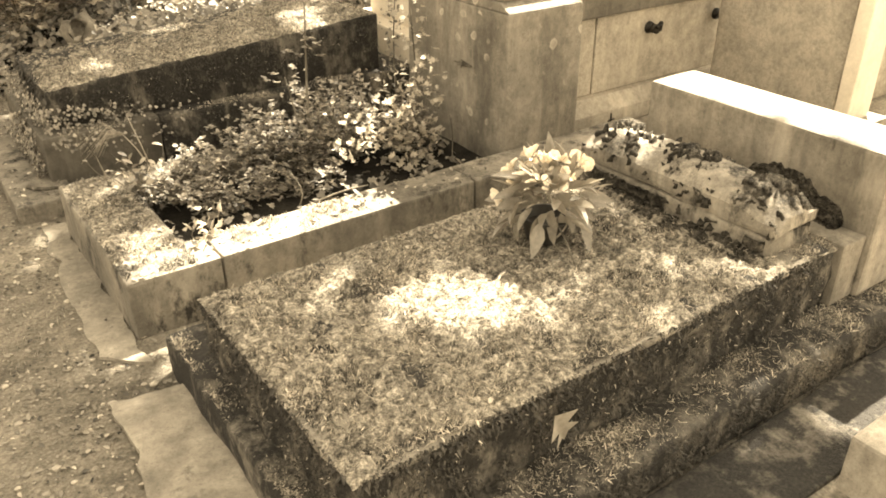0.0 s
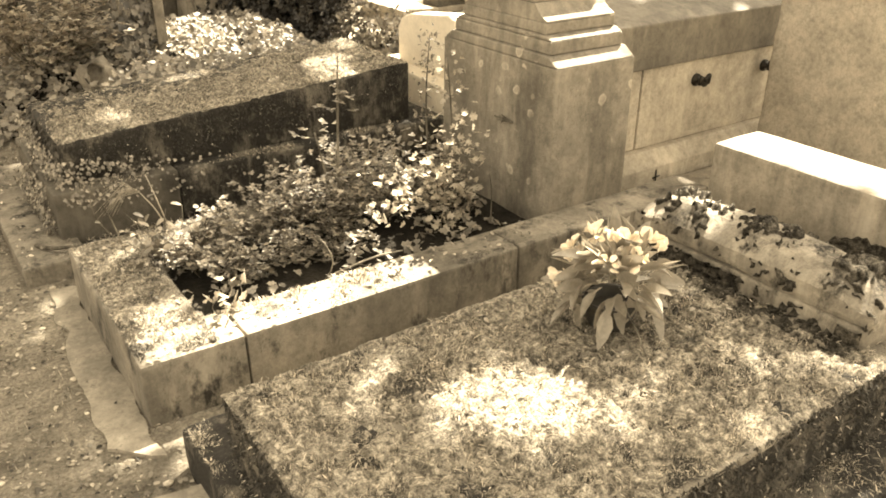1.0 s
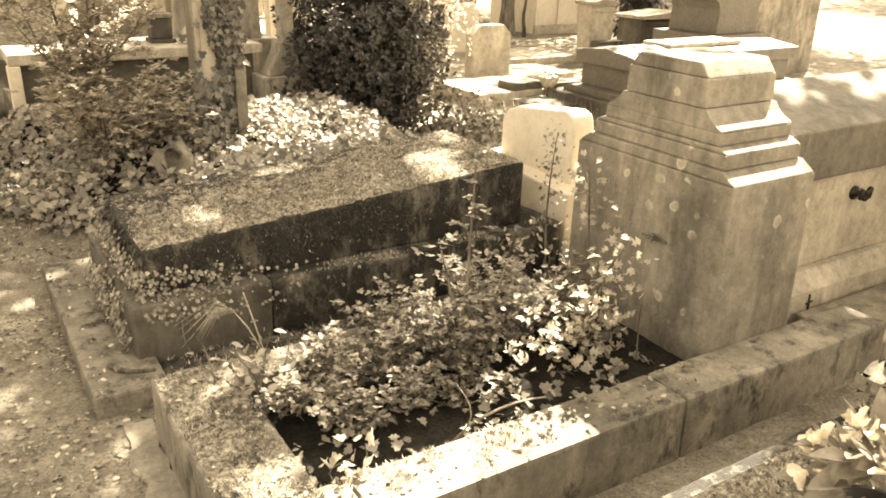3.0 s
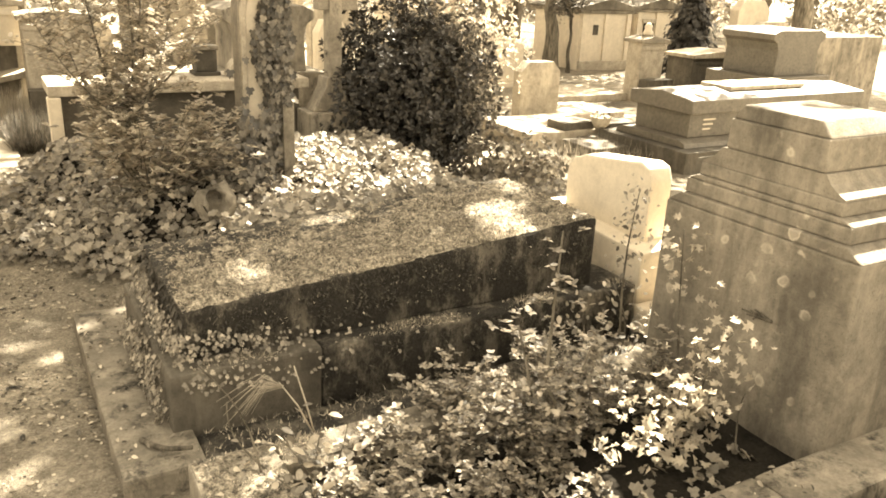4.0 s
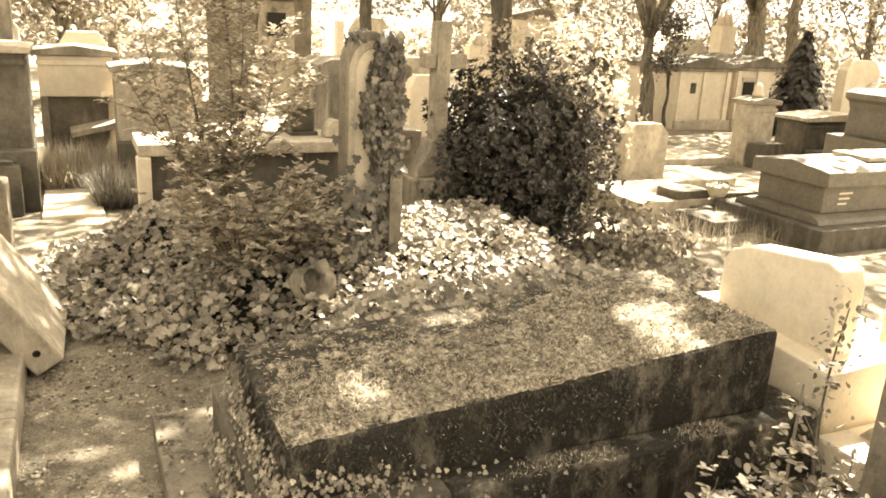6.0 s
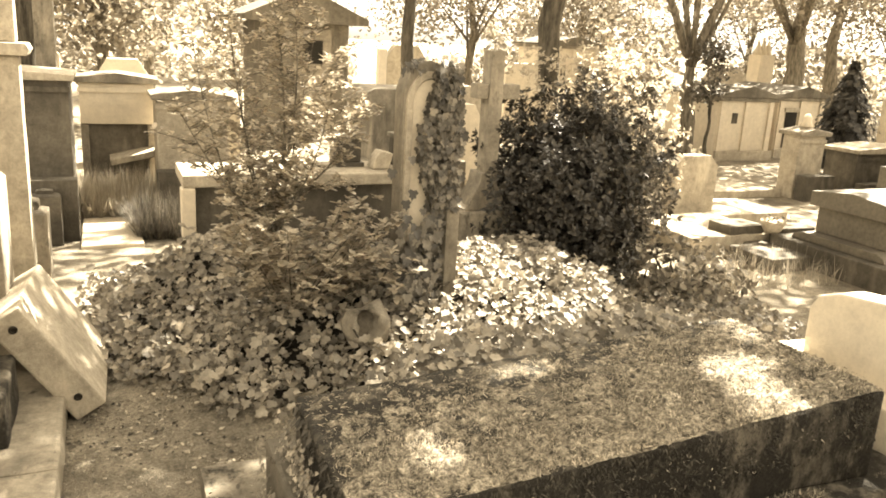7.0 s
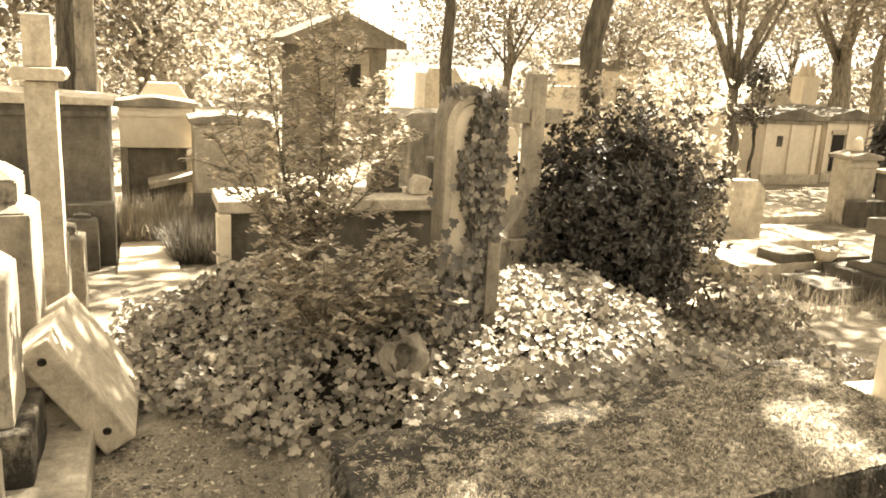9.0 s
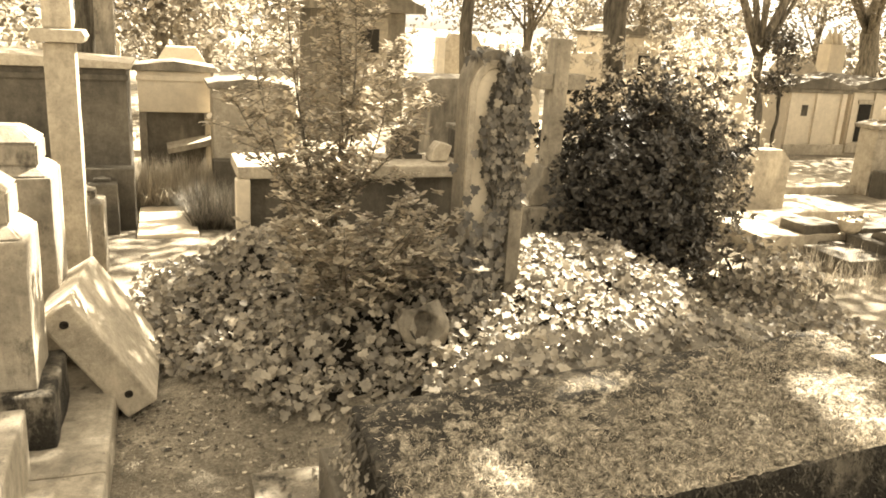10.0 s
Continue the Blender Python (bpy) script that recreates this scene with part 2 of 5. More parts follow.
def turned(profile, cx, cy, sides=20, squash=1.0):
    """A turned body from (radius, height) pairs."""
    bm = bmesh.new()
    rings = []
    for r, z in profile:
        rings.append([bm.verts.new((cx + r * math.cos(2 * math.pi * k / sides), cy + squash * r * math.sin(2 * math.pi * k / sides), z)) for k in range(sides)])
    for a, b in zip(rings, rings[1:]):
        for k in range(sides):
            bm.faces.new((a[k], a[(k + 1) % sides], b[(k + 1) % sides], b[k])).smooth = True
    bm.faces.new(list(reversed(rings[0])))
    bm.faces.new(rings[-1])
    return bm


def tube(bm, pts, radii, sides=7, wobble=0.0):
    """Adds a tapering limb along pts to bm."""
    pts = [Vector(p) for p in pts]
    rings = []
    for k, p in enumerate(pts):
        d = (pts[min(k + 1, len(pts) - 1)] - pts[max(k - 1, 0)]).normalized()
        u = d.cross(Vector((0.31, 0.93, 0.2))).normalized()
        w = d.cross(u)
        ring = []
        for j in range(sides):
            a = 2 * math.pi * j / sides
            r = radii[k] * (1 + wobble * noise.noise(p * 3 + Vector((math.cos(a), math.sin(a), 0)) * 1.5))
            ring.append(bm.verts.new(p + u * r * math.cos(a) + w * r * math.sin(a)))
        rings.append(ring)
    for a, b in zip(rings, rings[1:]):
        for j in range(sides):
            bm.faces.new((a[j], a[(j + 1) % sides], b[(j + 1) % sides], b[j])).smooth = True
    bm.faces.new(list(reversed(rings[0])))
    bm.faces.new(rings[-1])
    return bm


OVAL = [(0.0, 0.0), (0.26, 0.25), (0.30, 0.55), (0.16, 0.85), (0.0, 1.0)]
IVYLEAF = [(0.0, 0.0), (0.30, -0.10), (0.52, 0.22), (0.30, 0.42), (0.36, 0.70), (0.12, 0.72), (0.0, 1.0)]
SPRAY = [(0.0, 0.0), (0.20, 0.12), (0.50, 0.30), (0.16, 0.42), (0.42, 0.72), (0.12, 0.70), (0.0, 1.0)]
WIDE = [(0.0, 0.0), (0.16, 0.25), (0.22, 0.5), (0.13, 0.8), (0.0, 1.0)]
LANCE = [(0.0, 0.0), (0.10, 0.25), (0.14, 0.5), (0.09, 0.8), (0.0, 1.0)]
NARROW = [(0.0, 0.0), (0.045, 0.3), (0.04, 0.7), (0.0, 1.0)]
PETALS = [(0.0, 0.0), (0.30, 0.3), (0.42, 0.7), (0.22, 1.0), (0.0, 0.94)]


def leaves(name, places, normals, sizes, outline, material, rng, fold=0.25, curl=0.15, forward=None):
    """One mesh of many leaves, each folded along its rib."""
    P, N, S = np.asarray(places, float), np.asarray(normals, float), np.asarray(sizes, float)
    n = len(P)
    N = N / np.linalg.norm(N, axis=1, keepdims=True)
    F = rng.normal(size=(n, 3)) if forward is None else np.asarray(forward, float) + 0.25 * rng.normal(size=(n, 3))
    F = F - N * (F * N).sum(1, keepdims=True)
    F = F / np.maximum(np.linalg.norm(F, axis=1, keepdims=True), 1e-6)
    U = np.cross(F, N)
    inner = outline[1:-1]
    h = len(inner)
    coords = [(0.0, 0.0, 0.0)] + [(u, v, fold * abs(u) - curl * v * v) for u, v in inner] + [(0.0, outline[-1][1], -curl)] + \
             [(-u, v, fold * abs(u) - curl * v * v) for u, v in reversed(inner)]
    C = np.array(coords)
    V = P[:, None, :] + S[:, None, None] * (C[None, :, 0:1] * U[:, None, :] + C[None, :, 1:2] * F[:, None, :] + C[None, :, 2:3] * N[:, None, :])
    k = len(coords)
    right = list(range(0, h + 2))
    left = [0] + list(range(h + 1, k))
    me = bpy.data.meshes.new(name)
    loops = np.array(right + left)
    lens = [len(right), len(left)]
    me.vertices.add(n * k)
    me.vertices.foreach_set("co", V.reshape(-1))
    me.loops.add(n * len(loops))
    me.loops.foreach_set("vertex_index", (np.arange(n)[:, None] * k + loops[None, :]).reshape(-1).astype(np.int32))
    me.polygons.add(n * 2)
    starts = (np.arange(n)[:, None] * len(loops) + np.array([0, lens[0]])[None, :]).reshape(-1)
    me.polygons.foreach_set("loop_start", starts.astype(np.int32))
    me.polygons.foreach_set("loop_total", np.tile(lens, n).astype(np.int32))
    me.update(calc_edges=True)
    me.validate()
    me.materials.append(material)
    return new(name, me)


def blades(name, places, heights, material, rng, lean=0.5, width=0.09):
    """One mesh of many short blades (moss, grass)."""
    P, H = np.asarray(places, float), np.asarray(heights, float)
    n = len(P)
    a = rng.uniform(0, 2 * np.pi, n)
    L = np.stack([np.cos(a), np.sin(a), np.zeros(n)], 1)
    W = np.stack([-np.sin(a), np.cos(a), np.zeros(n)], 1)
    tilt = rng.uniform(0, lean, n)[:, None]
    w = (H * width)[:, None]
    up = np.array([[0, 0, 1.0]])
    V = np.stack([P - W * w, P + W * w, P + H[:, None] * (up * (1 - 0.5 * tilt) + L * tilt)], 1)
    me = bpy.data.meshes.new(name)
    me.vertices.add(n * 3)
    me.vertices.foreach_set("co", V.reshape(-1))
    me.loops.add(n * 3)
    me.loops.foreach_set("vertex_index", np.arange(n * 3, dtype=np.int32))
    me.polygons.add(n)
    me.polygons.foreach_set("loop_start", np.arange(0, n * 3, 3, dtype=np.int32))
    me.polygons.foreach_set("loop_total", np.full(n, 3, np.int32))
    me.update(calc_edges=True)
    me.materials.append(material)
    return new(name, me)


def patchy(x, y, freq, seed):
    return noise.fractal(Vector((x * freq + seed, y * freq, seed)), 1.0, 2.0, 3)


def smooth(a, b, v):
    t = min(1.0, max(0.0, (v - a) / (b - a)))
    return t * t * (3 - 2 * t)


# ---- ground ----
def mound(x, y):
    """Height of the earth: the alley is nearly flat, the ivy grave swells."""
    h = 0.012 * noise.fractal(Vector((x * 1.3, y * 1.3, 0)), 1.0, 2.0, 4)
    ix = smooth(-0.05, 1.3 - 0.6 * smooth(6.6, 7.3, y), x) * (1 - smooth(2.6, 3.4, x))
    iy = smooth(5.35 - 0.45 * smooth(0.9, 1.6, x), 6.4, y) * (1 - smooth(7.35 - 0.45 * smooth(1.0, 1.5, x), 7.9 - 0.3 * smooth(1.0, 1.5, x), y))
    return h + 0.42 * ix * iy


def ground_mesh():
    xs = [-400, -150, -60, -25, -12, -6, -3] + [-2 + 0.1 * k for k in range(68)] + [5, 6, 8, 11, 16, 25, 60, 150, 400]
    ys = [-400, -150, -60, -20, -8, -3] + [-1.5 + 0.1 * k for k in range(105)] + [9.5, 10.5, 12, 15, 20, 30, 60, 150, 400]
    bm = bmesh.new()
    grid = [[bm.verts.new((x, y, mound(x, y))) for x in xs] for y in ys]
    for r0, r1 in zip(grid, grid[1:]):
        for k in range(len(xs) - 1):
            bm.faces.new((r0[k], r0[k + 1], r1[k + 1], r1[k])).smooth = True
    return bm


solid("ground", ground_mesh(), M_GROUND, "dry bare earth of the cemetery alley", "ground", kind="structure")

rng = np.random.default_rng(5)


def scatter_ground():
    P, S, N = [], [], []
    for k in range(24000):
        x, y = rng.uniform(-1.2, 0.75), rng.uniform(-0.2, 6.2)
        if patchy(x, y, 1.7, 3.0) + rng.normal() * 0.25 < -0.05:
            continue
        P.append((x, y, mound(x, y) + 0.004))
        N.append((rng.normal() * 0.4, rng.normal() * 0.4, 1))
        S.append(rng.uniform(0.006, 0.026) * (1.6 if rng.uniform() < 0.04 else 1.0))
    tagged(leaves("leaf_litter", P, N, S, OVAL, M_LITTER, rng, 0.3, 0.3), "dry fallen leaves and crumbs on the earth", "leaf litter", kind="stuff")
    bm = bmesh.new()
    for k in range(2200):
        x, y = rng.uniform(-1.2, 0.7), rng.uniform(-0.2, 6.2)
        r = 0.003 + 0.011 * rng.uniform() ** 3
        vs = bmesh.ops.create_icosphere(bm, subdivisions=1, radius=r)["verts"]
        for v in vs:
            v.co = Vector((v.co.x * 1.3, v.co.y, v.co.z * 0.7)) * (1 + 0.2 * noise.noise(v.co * 90 + Vector((k, 0, 0)))) + Vector((x, y, mound(x, y) + r * 0.3))
    solid("gravel", bm, M_PEBBLE, "small pale pebbles scattered over the alley", "gravel", kind="stuff")
    P, H = [], []
    for k in range(16000):
        x, y = rng.uniform(-1.0, 0.7), rng.uniform(-0.2, 6.5)
        if patchy(x, y, 1.6, 9.0) + rng.normal() * 0.15 < 0.05:
            continue
        P.append((x, y, mound(x, y)))
        H.append(rng.uniform(0.006, 0.024))
    tagged(blades("alley_weeds", P, H, M_BLADE, rng, 1.0, 0.12), "low dry weeds creeping over the alley", "weeds", kind="stuff")


scatter_ground()


def moss_on(parent, x0, x1, y0, y1, z, count, seed, slope=0.0, low=0.008, high=0.022, thresh=-0.3, name="moss", mat=None):
    """Moss tufts on a slab's top that rises by slope per metre of x."""
    r = np.random.default_rng(seed)
    P, H = [], []
    while len(P) < count:
        x, y = r.uniform(x0, x1), r.uniform(y0, y1)
        q = patchy(x, y, 3.2, seed) + 0.5 * patchy(x, y, 11.0, seed + 2)
        if q + r.normal() * 0.12 < thresh:
            continue
        P.append((x, y, z + slope * (x - x0) - 0.003))
        H.append(r.uniform(low, high) * (1 + 0.6 * max(-0.6, q)))
    ob = blades(name, P, H, mat or M_MOSS, r, 1.9, 0.13)
    hang(ob, parent)
    return tagged(ob, "dry tufted moss", kind="stuff")


def moss_mat(parent, x0, x1, y0, y1, z, seed, slope=0.0, thick=0.014, edge_gap=0.10):
    """A bumpy sheet of moss over a slab's top, torn open near the edges."""
    bm = bmesh.new()
    step = 0.012
    nx, ny = int((x1 - x0) / step), int((y1 - y0) / step)
    grid = []
    for j in range(ny + 1):
        row = []
        for i in range(nx + 1):
            x, y = x0 + (x1 - x0) * i / nx, y0 + (y1 - y0) * j / ny
            edge = min(x - x0, x1 - x, y - y0, y1 - y)
            q = patchy(x, y, 3.0, seed) + 0.4 * patchy(x, y, 9.0, seed + 1)
            lift = thick * (0.7 + 1.0 * patchy(x, y, 13.0, seed + 3) + 1.3 * patchy(x, y, 34.0, seed + 5)) * min(1.0, 0.25 + edge / 0.03)
            hole = q < -0.10 - 0.62 * smooth(0.0, edge_gap, edge)
            row.append((x, y, z + slope * (x - x0) + (lift if not hole else -0.004)))
        grid.append([bm.verts.new(c) for c in row])
    for r0, r1 in zip(grid, grid[1:]):
        for i in range(nx):
            bm.faces.new((r0[i], r0[i + 1], r1[i + 1], r1[i])).smooth = True
    return part("moss_mat", bm, M_MOSSMAT, parent, "felted mat of dry moss")


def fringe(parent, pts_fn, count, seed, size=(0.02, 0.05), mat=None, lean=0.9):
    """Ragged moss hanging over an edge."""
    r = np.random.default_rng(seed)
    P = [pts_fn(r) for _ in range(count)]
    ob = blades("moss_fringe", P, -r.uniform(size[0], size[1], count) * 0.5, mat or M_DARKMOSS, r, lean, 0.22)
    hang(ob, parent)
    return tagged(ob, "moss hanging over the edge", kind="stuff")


# ---- mossy tomb with the bouquet ----
tomb_a = thing("mossy_tomb", (1.7, 1.75, 0), "low stone tomb with thick dry moss on its slab", "tomb")
part("step", block(0.63, 3.05, 1.06, 2.42, -0.05, 0.15, 0.02, 0.012, 0.10), M_MOSSY, tomb_a, "moss-blotched stone step")
# Side shade goes into the dark core; a paler course tops it.
part("slab", block(0.70, 2.62, 1.22, 2.16, 0.15, 0.395, 0.025, 0.018, 0.06, seed=2), M_MOSSY, tomb_a, "mossy stone slab, side shade in its dark colour")
part("slab_top", block(0.694, 2.60, 1.214, 2.162, 0.380, 0.398, 0.005, 0.011, 0.035, seed=8), M_MOSSY_PALE, tomb_a, "worn slab top, painted paler than the shaded sides")
moss_mat(tomb_a, 0.690, 2.60, 1.210, 2.165, 0.398, 11, thick=0.015, edge_gap=0.18)
moss_on(tomb_a, 0.71, 2.60, 1.23, 2.15, 0.402, 90000, 11, low=0.006, high=0.019, thresh=-0.5)
moss_on(tomb_a, 0.71, 2.60, 1.23, 2.15, 0.404, 26000, 17, low=0.006, high=0.016, thresh=0.02, mat=M_DARKMOSS)
moss_on(tomb_a, 0.64, 3.0, 1.07, 1.23, 0.150, 12000, 12, low=0.006, high=0.018, thresh=-0.35)
moss_on(tomb_a, 0.64, 0.71, 1.1, 2.4, 0.150, 3200, 13, low=0.006, high=0.018, thresh=-0.35)
fringe(tomb_a, lambda r: (r.uniform(0.7, 2.5), 1.212, 0.405 + r.uniform(-0.035, 0.005)), 1500, 14)
fringe(tomb_a, lambda r: (0.692, r.uniform(1.24, 2.15), 0.405 + r.uniform(-0.04, 0.005)), 700, 15)


def apron(outline, z, seed):
    """A thin cement apron with a broken, wandering edge."""
    pts = []
    for (xa, ya), (xb, yb) in zip(outline, outline[1:] + outline[:1]):
        m = max(2, int(math.hypot(xb - xa, yb - ya) / 0.035))
        for k in range(m):
            x, y = xa + (xb - xa) * k / m, ya + (yb - ya) * k / m
            pts.append((x + 0.035 * patchy(x, y, 6.0, seed), y + 0.035 * patchy(x, y, 6.0, seed + 4)))
    return prism(pts, "z", -0.06, z, 0.0)




def hung(x0, x1, y, z0, z1, seed, slope=0.0):
    """Places moss in ragged patches on an upright face that looks along y."""
    def place(r):
        while True:
            x, z = r.uniform(x0, x1), r.uniform(z0, z1)
            if patchy(x * 1.6, z, 9.0, seed) + r.normal() * 0.15 > -0.08:
                return (x, y - r.uniform(0, 0.012), z + slope * (x - x0))
    return place


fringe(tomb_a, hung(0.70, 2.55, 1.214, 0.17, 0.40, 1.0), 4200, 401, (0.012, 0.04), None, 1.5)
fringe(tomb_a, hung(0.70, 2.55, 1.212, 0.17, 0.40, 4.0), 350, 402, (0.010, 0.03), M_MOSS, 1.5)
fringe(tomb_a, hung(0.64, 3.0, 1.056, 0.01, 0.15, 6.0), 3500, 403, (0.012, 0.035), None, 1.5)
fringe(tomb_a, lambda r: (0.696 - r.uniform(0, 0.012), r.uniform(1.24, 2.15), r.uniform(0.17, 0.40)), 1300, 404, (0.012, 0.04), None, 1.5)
fringe(tomb_a, lambda r: (0.694 - r.uniform(0, 0.012), r.uniform(1.24, 2.15), r.uniform(0.17, 0.40)), 150, 405, (0.010, 0.03), M_MOSS, 1.5)
part("footing", apron([(0.37, 1.50), (0.64, 1.50), (0.64, 2.27), (0.40, 2.34), (0.41, 2.08)], 0.024, 2.0), M_ALLEY, tomb_a, "pale footing slab set in the earth")
part("end_block", block(2.62, 2.76, 1.20, 2.20, 0.15, 0.40, 0.012, 0.005, 0.1), M_STONE, tomb_a)
part("headwall", block(2.76, 3.04, 1.18, 2.24, 0.15, 0.70, 0.015, 0.004, 0.1), M_STONE, tomb_a, "plain grey limestone headwall")


def wall_moss(y0, y1, z0, x):
    """A lumpy cushion of dark moss climbing from the slab up the headwall's face."""
    bm = bmesh.new()
    ny, nz = 80, 26
    rows = []
    for j in range(ny + 1):
        y = y0 + (y1 - y0) * j / ny
        top = 0.13 * math.sin(math.pi * j / ny) ** 0.5 * (1.0 + 0.8 * patchy(y, 0.0, 9.0, 2.0)) + 0.01
        row = []
        for k in range(nz + 1):
            f = k / nz
            d = 0.055 * (1 - f) * (1 + 0.9 * patchy(y, f, 16.0, 5.0)) + 0.012 * patchy(y, f * 3, 45.0, 1.0)
            row.append(bm.verts.new((x - max(0.002, d) if k < nz else x + 0.01, y, z0 + top * f)))
        rows.append(row)
    for r0, r1 in zip(rows, rows[1:]):
        for k in range(nz):
            bm.faces.new((r0[k], r0[k + 1], r1[k + 1], r1[k])).smooth = True
    return bm


part("moss_cushion", wall_moss(1.29, 1.80, 0.395, 2.76), M_CUSHION, tomb_a, "dark moss cushion against the headwall")


def coping():
    # two-course headstone lying across the slab, the upper course with a chamfered back
    t = thing("coping_stone", (2.42, 1.72, 0.4), "mottled headstone lying across the mossy slab, blotched with black moss", "headstone")
    part("lower_course", block(2.31, 2.56, 1.30, 2.16, 0.395, 0.475, 0.015, 0.010, 0.07), M_MOSSY_PALE, t)
    part("upper_course", prism([(2.31, 0.48), (2.57, 0.48), (2.57, 0.52), (2.50, 0.60), (2.39, 0.60), (2.31, 0.545)], "y", 1.29, 2.21, 0.018, 0.0), M_MOSSY_PALE, t)
    up = [o for o in t.children if o.name.startswith("upper")][0]
    bm = bmesh.new()
    bm.from_mesh(up.data)
    for k in range(1, 14):
        bmesh.ops.bisect_plane(bm, geom=list(bm.verts) + list(bm.edges) + list(bm.faces), plane_co=(0, 1.29 + k * 0.066, 0), plane_no=(0, 1, 0))
    for v in bm.verts:
        edge = min(v.co.y - 1.29, 2.21 - v.co.y)
        if v.co.z > 0.53:
            v.co.z -= 0.06 * (1 - smooth(0, 0.1, edge))
    roughen(bm, 0.012, 6.0, 4)
    bm.to_mesh(up.data)
    bm.free()
    def moss_skin(line, y0, y1, limit, thick, seed, back=0.0):
        """Black moss that breaks out in ragged patches along the stone's outline."""
        pts = []
        for (xa, za), (xb, zb) in zip(line, line[1:]):
            m = max(2, int(math.hypot(xb - xa, zb - za) / 0.008))
            nx, nz = zb - za, xa - xb
            ln = math.hypot(nx, nz)
            pts += [(xa + (xb - xa) * k / m, za + (zb - za) * k / m, -nx / ln, -nz / ln) for k in range(m)]
        bm = bmesh.new()
        rows = []
        ny = int((y1 - y0) / 0.008)
        for j in range(ny + 1):
            y = y0 + (y1 - y0) * j / ny
            row = []
            for k, (x, z, nx, nz) in enumerate(pts):
                u = k * 0.008
                q = 0.7 * patchy(y, u, 6.0, seed) + 0.7 * patchy(y, u, 19.0, seed + 2) + 0.8 * patchy(y, u, 52.0, seed + 3) + back * (smooth(0.10, 0.20, u) - 0.5)
                edge = min(y - y0, y1 - y, u, (len(pts) - 1) * 0.008 - u)
                g = q - limit
                d = -0.03 if edge < 0.008 else max(-0.03, g * 0.16) if g < 0 else min(thick, 0.001 + g * 0.07) + 0.004 * patchy(y, u, 60.0, seed + 6)
                drop = 0.06 * (1 - smooth(0, 0.1, min(y - 1.29, 2.21 - y))) if z > 0.53 else 0.0
                row.append(bm.verts.new((x + nx * d, y, z + nz * d - drop)))
            rows.append(row)
        for r0, r1 in zip(rows, rows[1:]):
            for k in range(len(pts) - 1):
                bm.faces.new((r0[k], r0[k + 1], r1[k + 1], r1[k])).smooth = True
        return bm
    part("moss_cushion", moss_skin([(2.305, 0.49), (2.305, 0.545), (2.385, 0.605), (2.50, 0.605), (2.575, 0.52), (2.58, 0.48)], 1.30, 2.20, 0.30, 0.018, 3.0, 0.45), M_CUSHION, t, "ragged blackish moss")
    part("moss_cushion", moss_skin([(2.22, 0.405), (2.30, 0.41), (2.305, 0.475), (2.32, 0.482)], 1.31, 2.15, -0.15, 0.014, 8.0), M_CUSHION, t, "ragged blackish moss along the foot")
    part("hollow", turned([(0.001, 0.592), (0.022, 0.594), (0.024, 0.604), (0.001, 0.605)], 2.40, 1.99, 10, 0.6), M_DOOR, t, "black disc painted as the shade in a small hollow")


coping()


def bouquet(cx, cy, z):
    t = thing("bouquet", (cx, cy, z), "faded bouquet of pale flowers and broad leaves in a dark pot", "flowers")
    part("pot", turned([(0.05, z), (0.065, z + 0.01), (0.085, z + 0.08), (0.09, z + 0.095), (0.075, z + 0.095), (0.07, z + 0.06)], cx, cy), M_POT, t, "dark round pot")
    r = np.random.default_rng(8)
    C = np.array([cx + 0.02, cy, z + 0.13])

    def spray(n, lo, hi):
        a, e = r.uniform(0, 6.28, n), r.uniform(lo, hi, n)
        return np.stack([np.cos(a) * np.cos(e), np.sin(a) * np.cos(e), np.sin(e)], 1)
    for d in spray(120, -0.35, 1.35):
        side = np.cross(d, np.array([0, 0, 1.0]))
        nrm = np.cross(side, d) + 0.45 * r.normal(size=3)
        hang(leaves("leaf", [C + d * r.uniform(0.06, 0.15)], [nrm], [r.uniform(0.05, 0.115)], OVAL if r.uniform() < 0.4 else WIDE, M_BOUQUET, r, 0.35, 0.5, forward=[d]), t)
    for d in spray(13, 0.1, 1.45):
        c = C + d * np.array([0.17, 0.17, 0.17])
        m = 8
        q = r.normal(size=(m, 3)) * 0.7 + d
        q /= np.linalg.norm(q, axis=1, keepdims=True)
        tagged(hang(leaves("flower", c + q * 0.012, np.cross(q, r.normal(size=(m, 3))), r.uniform(0.022, 0.044, m), PETALS, M_PETAL, r, 0.6, 0.5, forward=q), t), "limp white flower")
    D = spray(26, 0.15, 1.3)
    side = np.cross(D, np.array([0, 0, 1.0]))
    ob = leaves("fern", C + D * 0.13, np.cross(side, D), r.uniform(0.05, 0.11, len(D)), NARROW, M_PALELEAF, r, 0.1, 0.25, forward=D)
    tagged(hang(ob, t), "thin pale sprigs", kind="stuff")
    bm = bmesh.new()
    tube(bm, [(cx - 0.03, cy - 0.09, z + 0.10), (cx - 0.05, cy - 0.15, z + 0.08), (cx - 0.05, cy - 0.20, z + 0.01)], [0.004, 0.004, 0.003], 5)
    part("stalk", bm, M_TWIG, t)


bouquet(1.82, 1.84, 0.40)

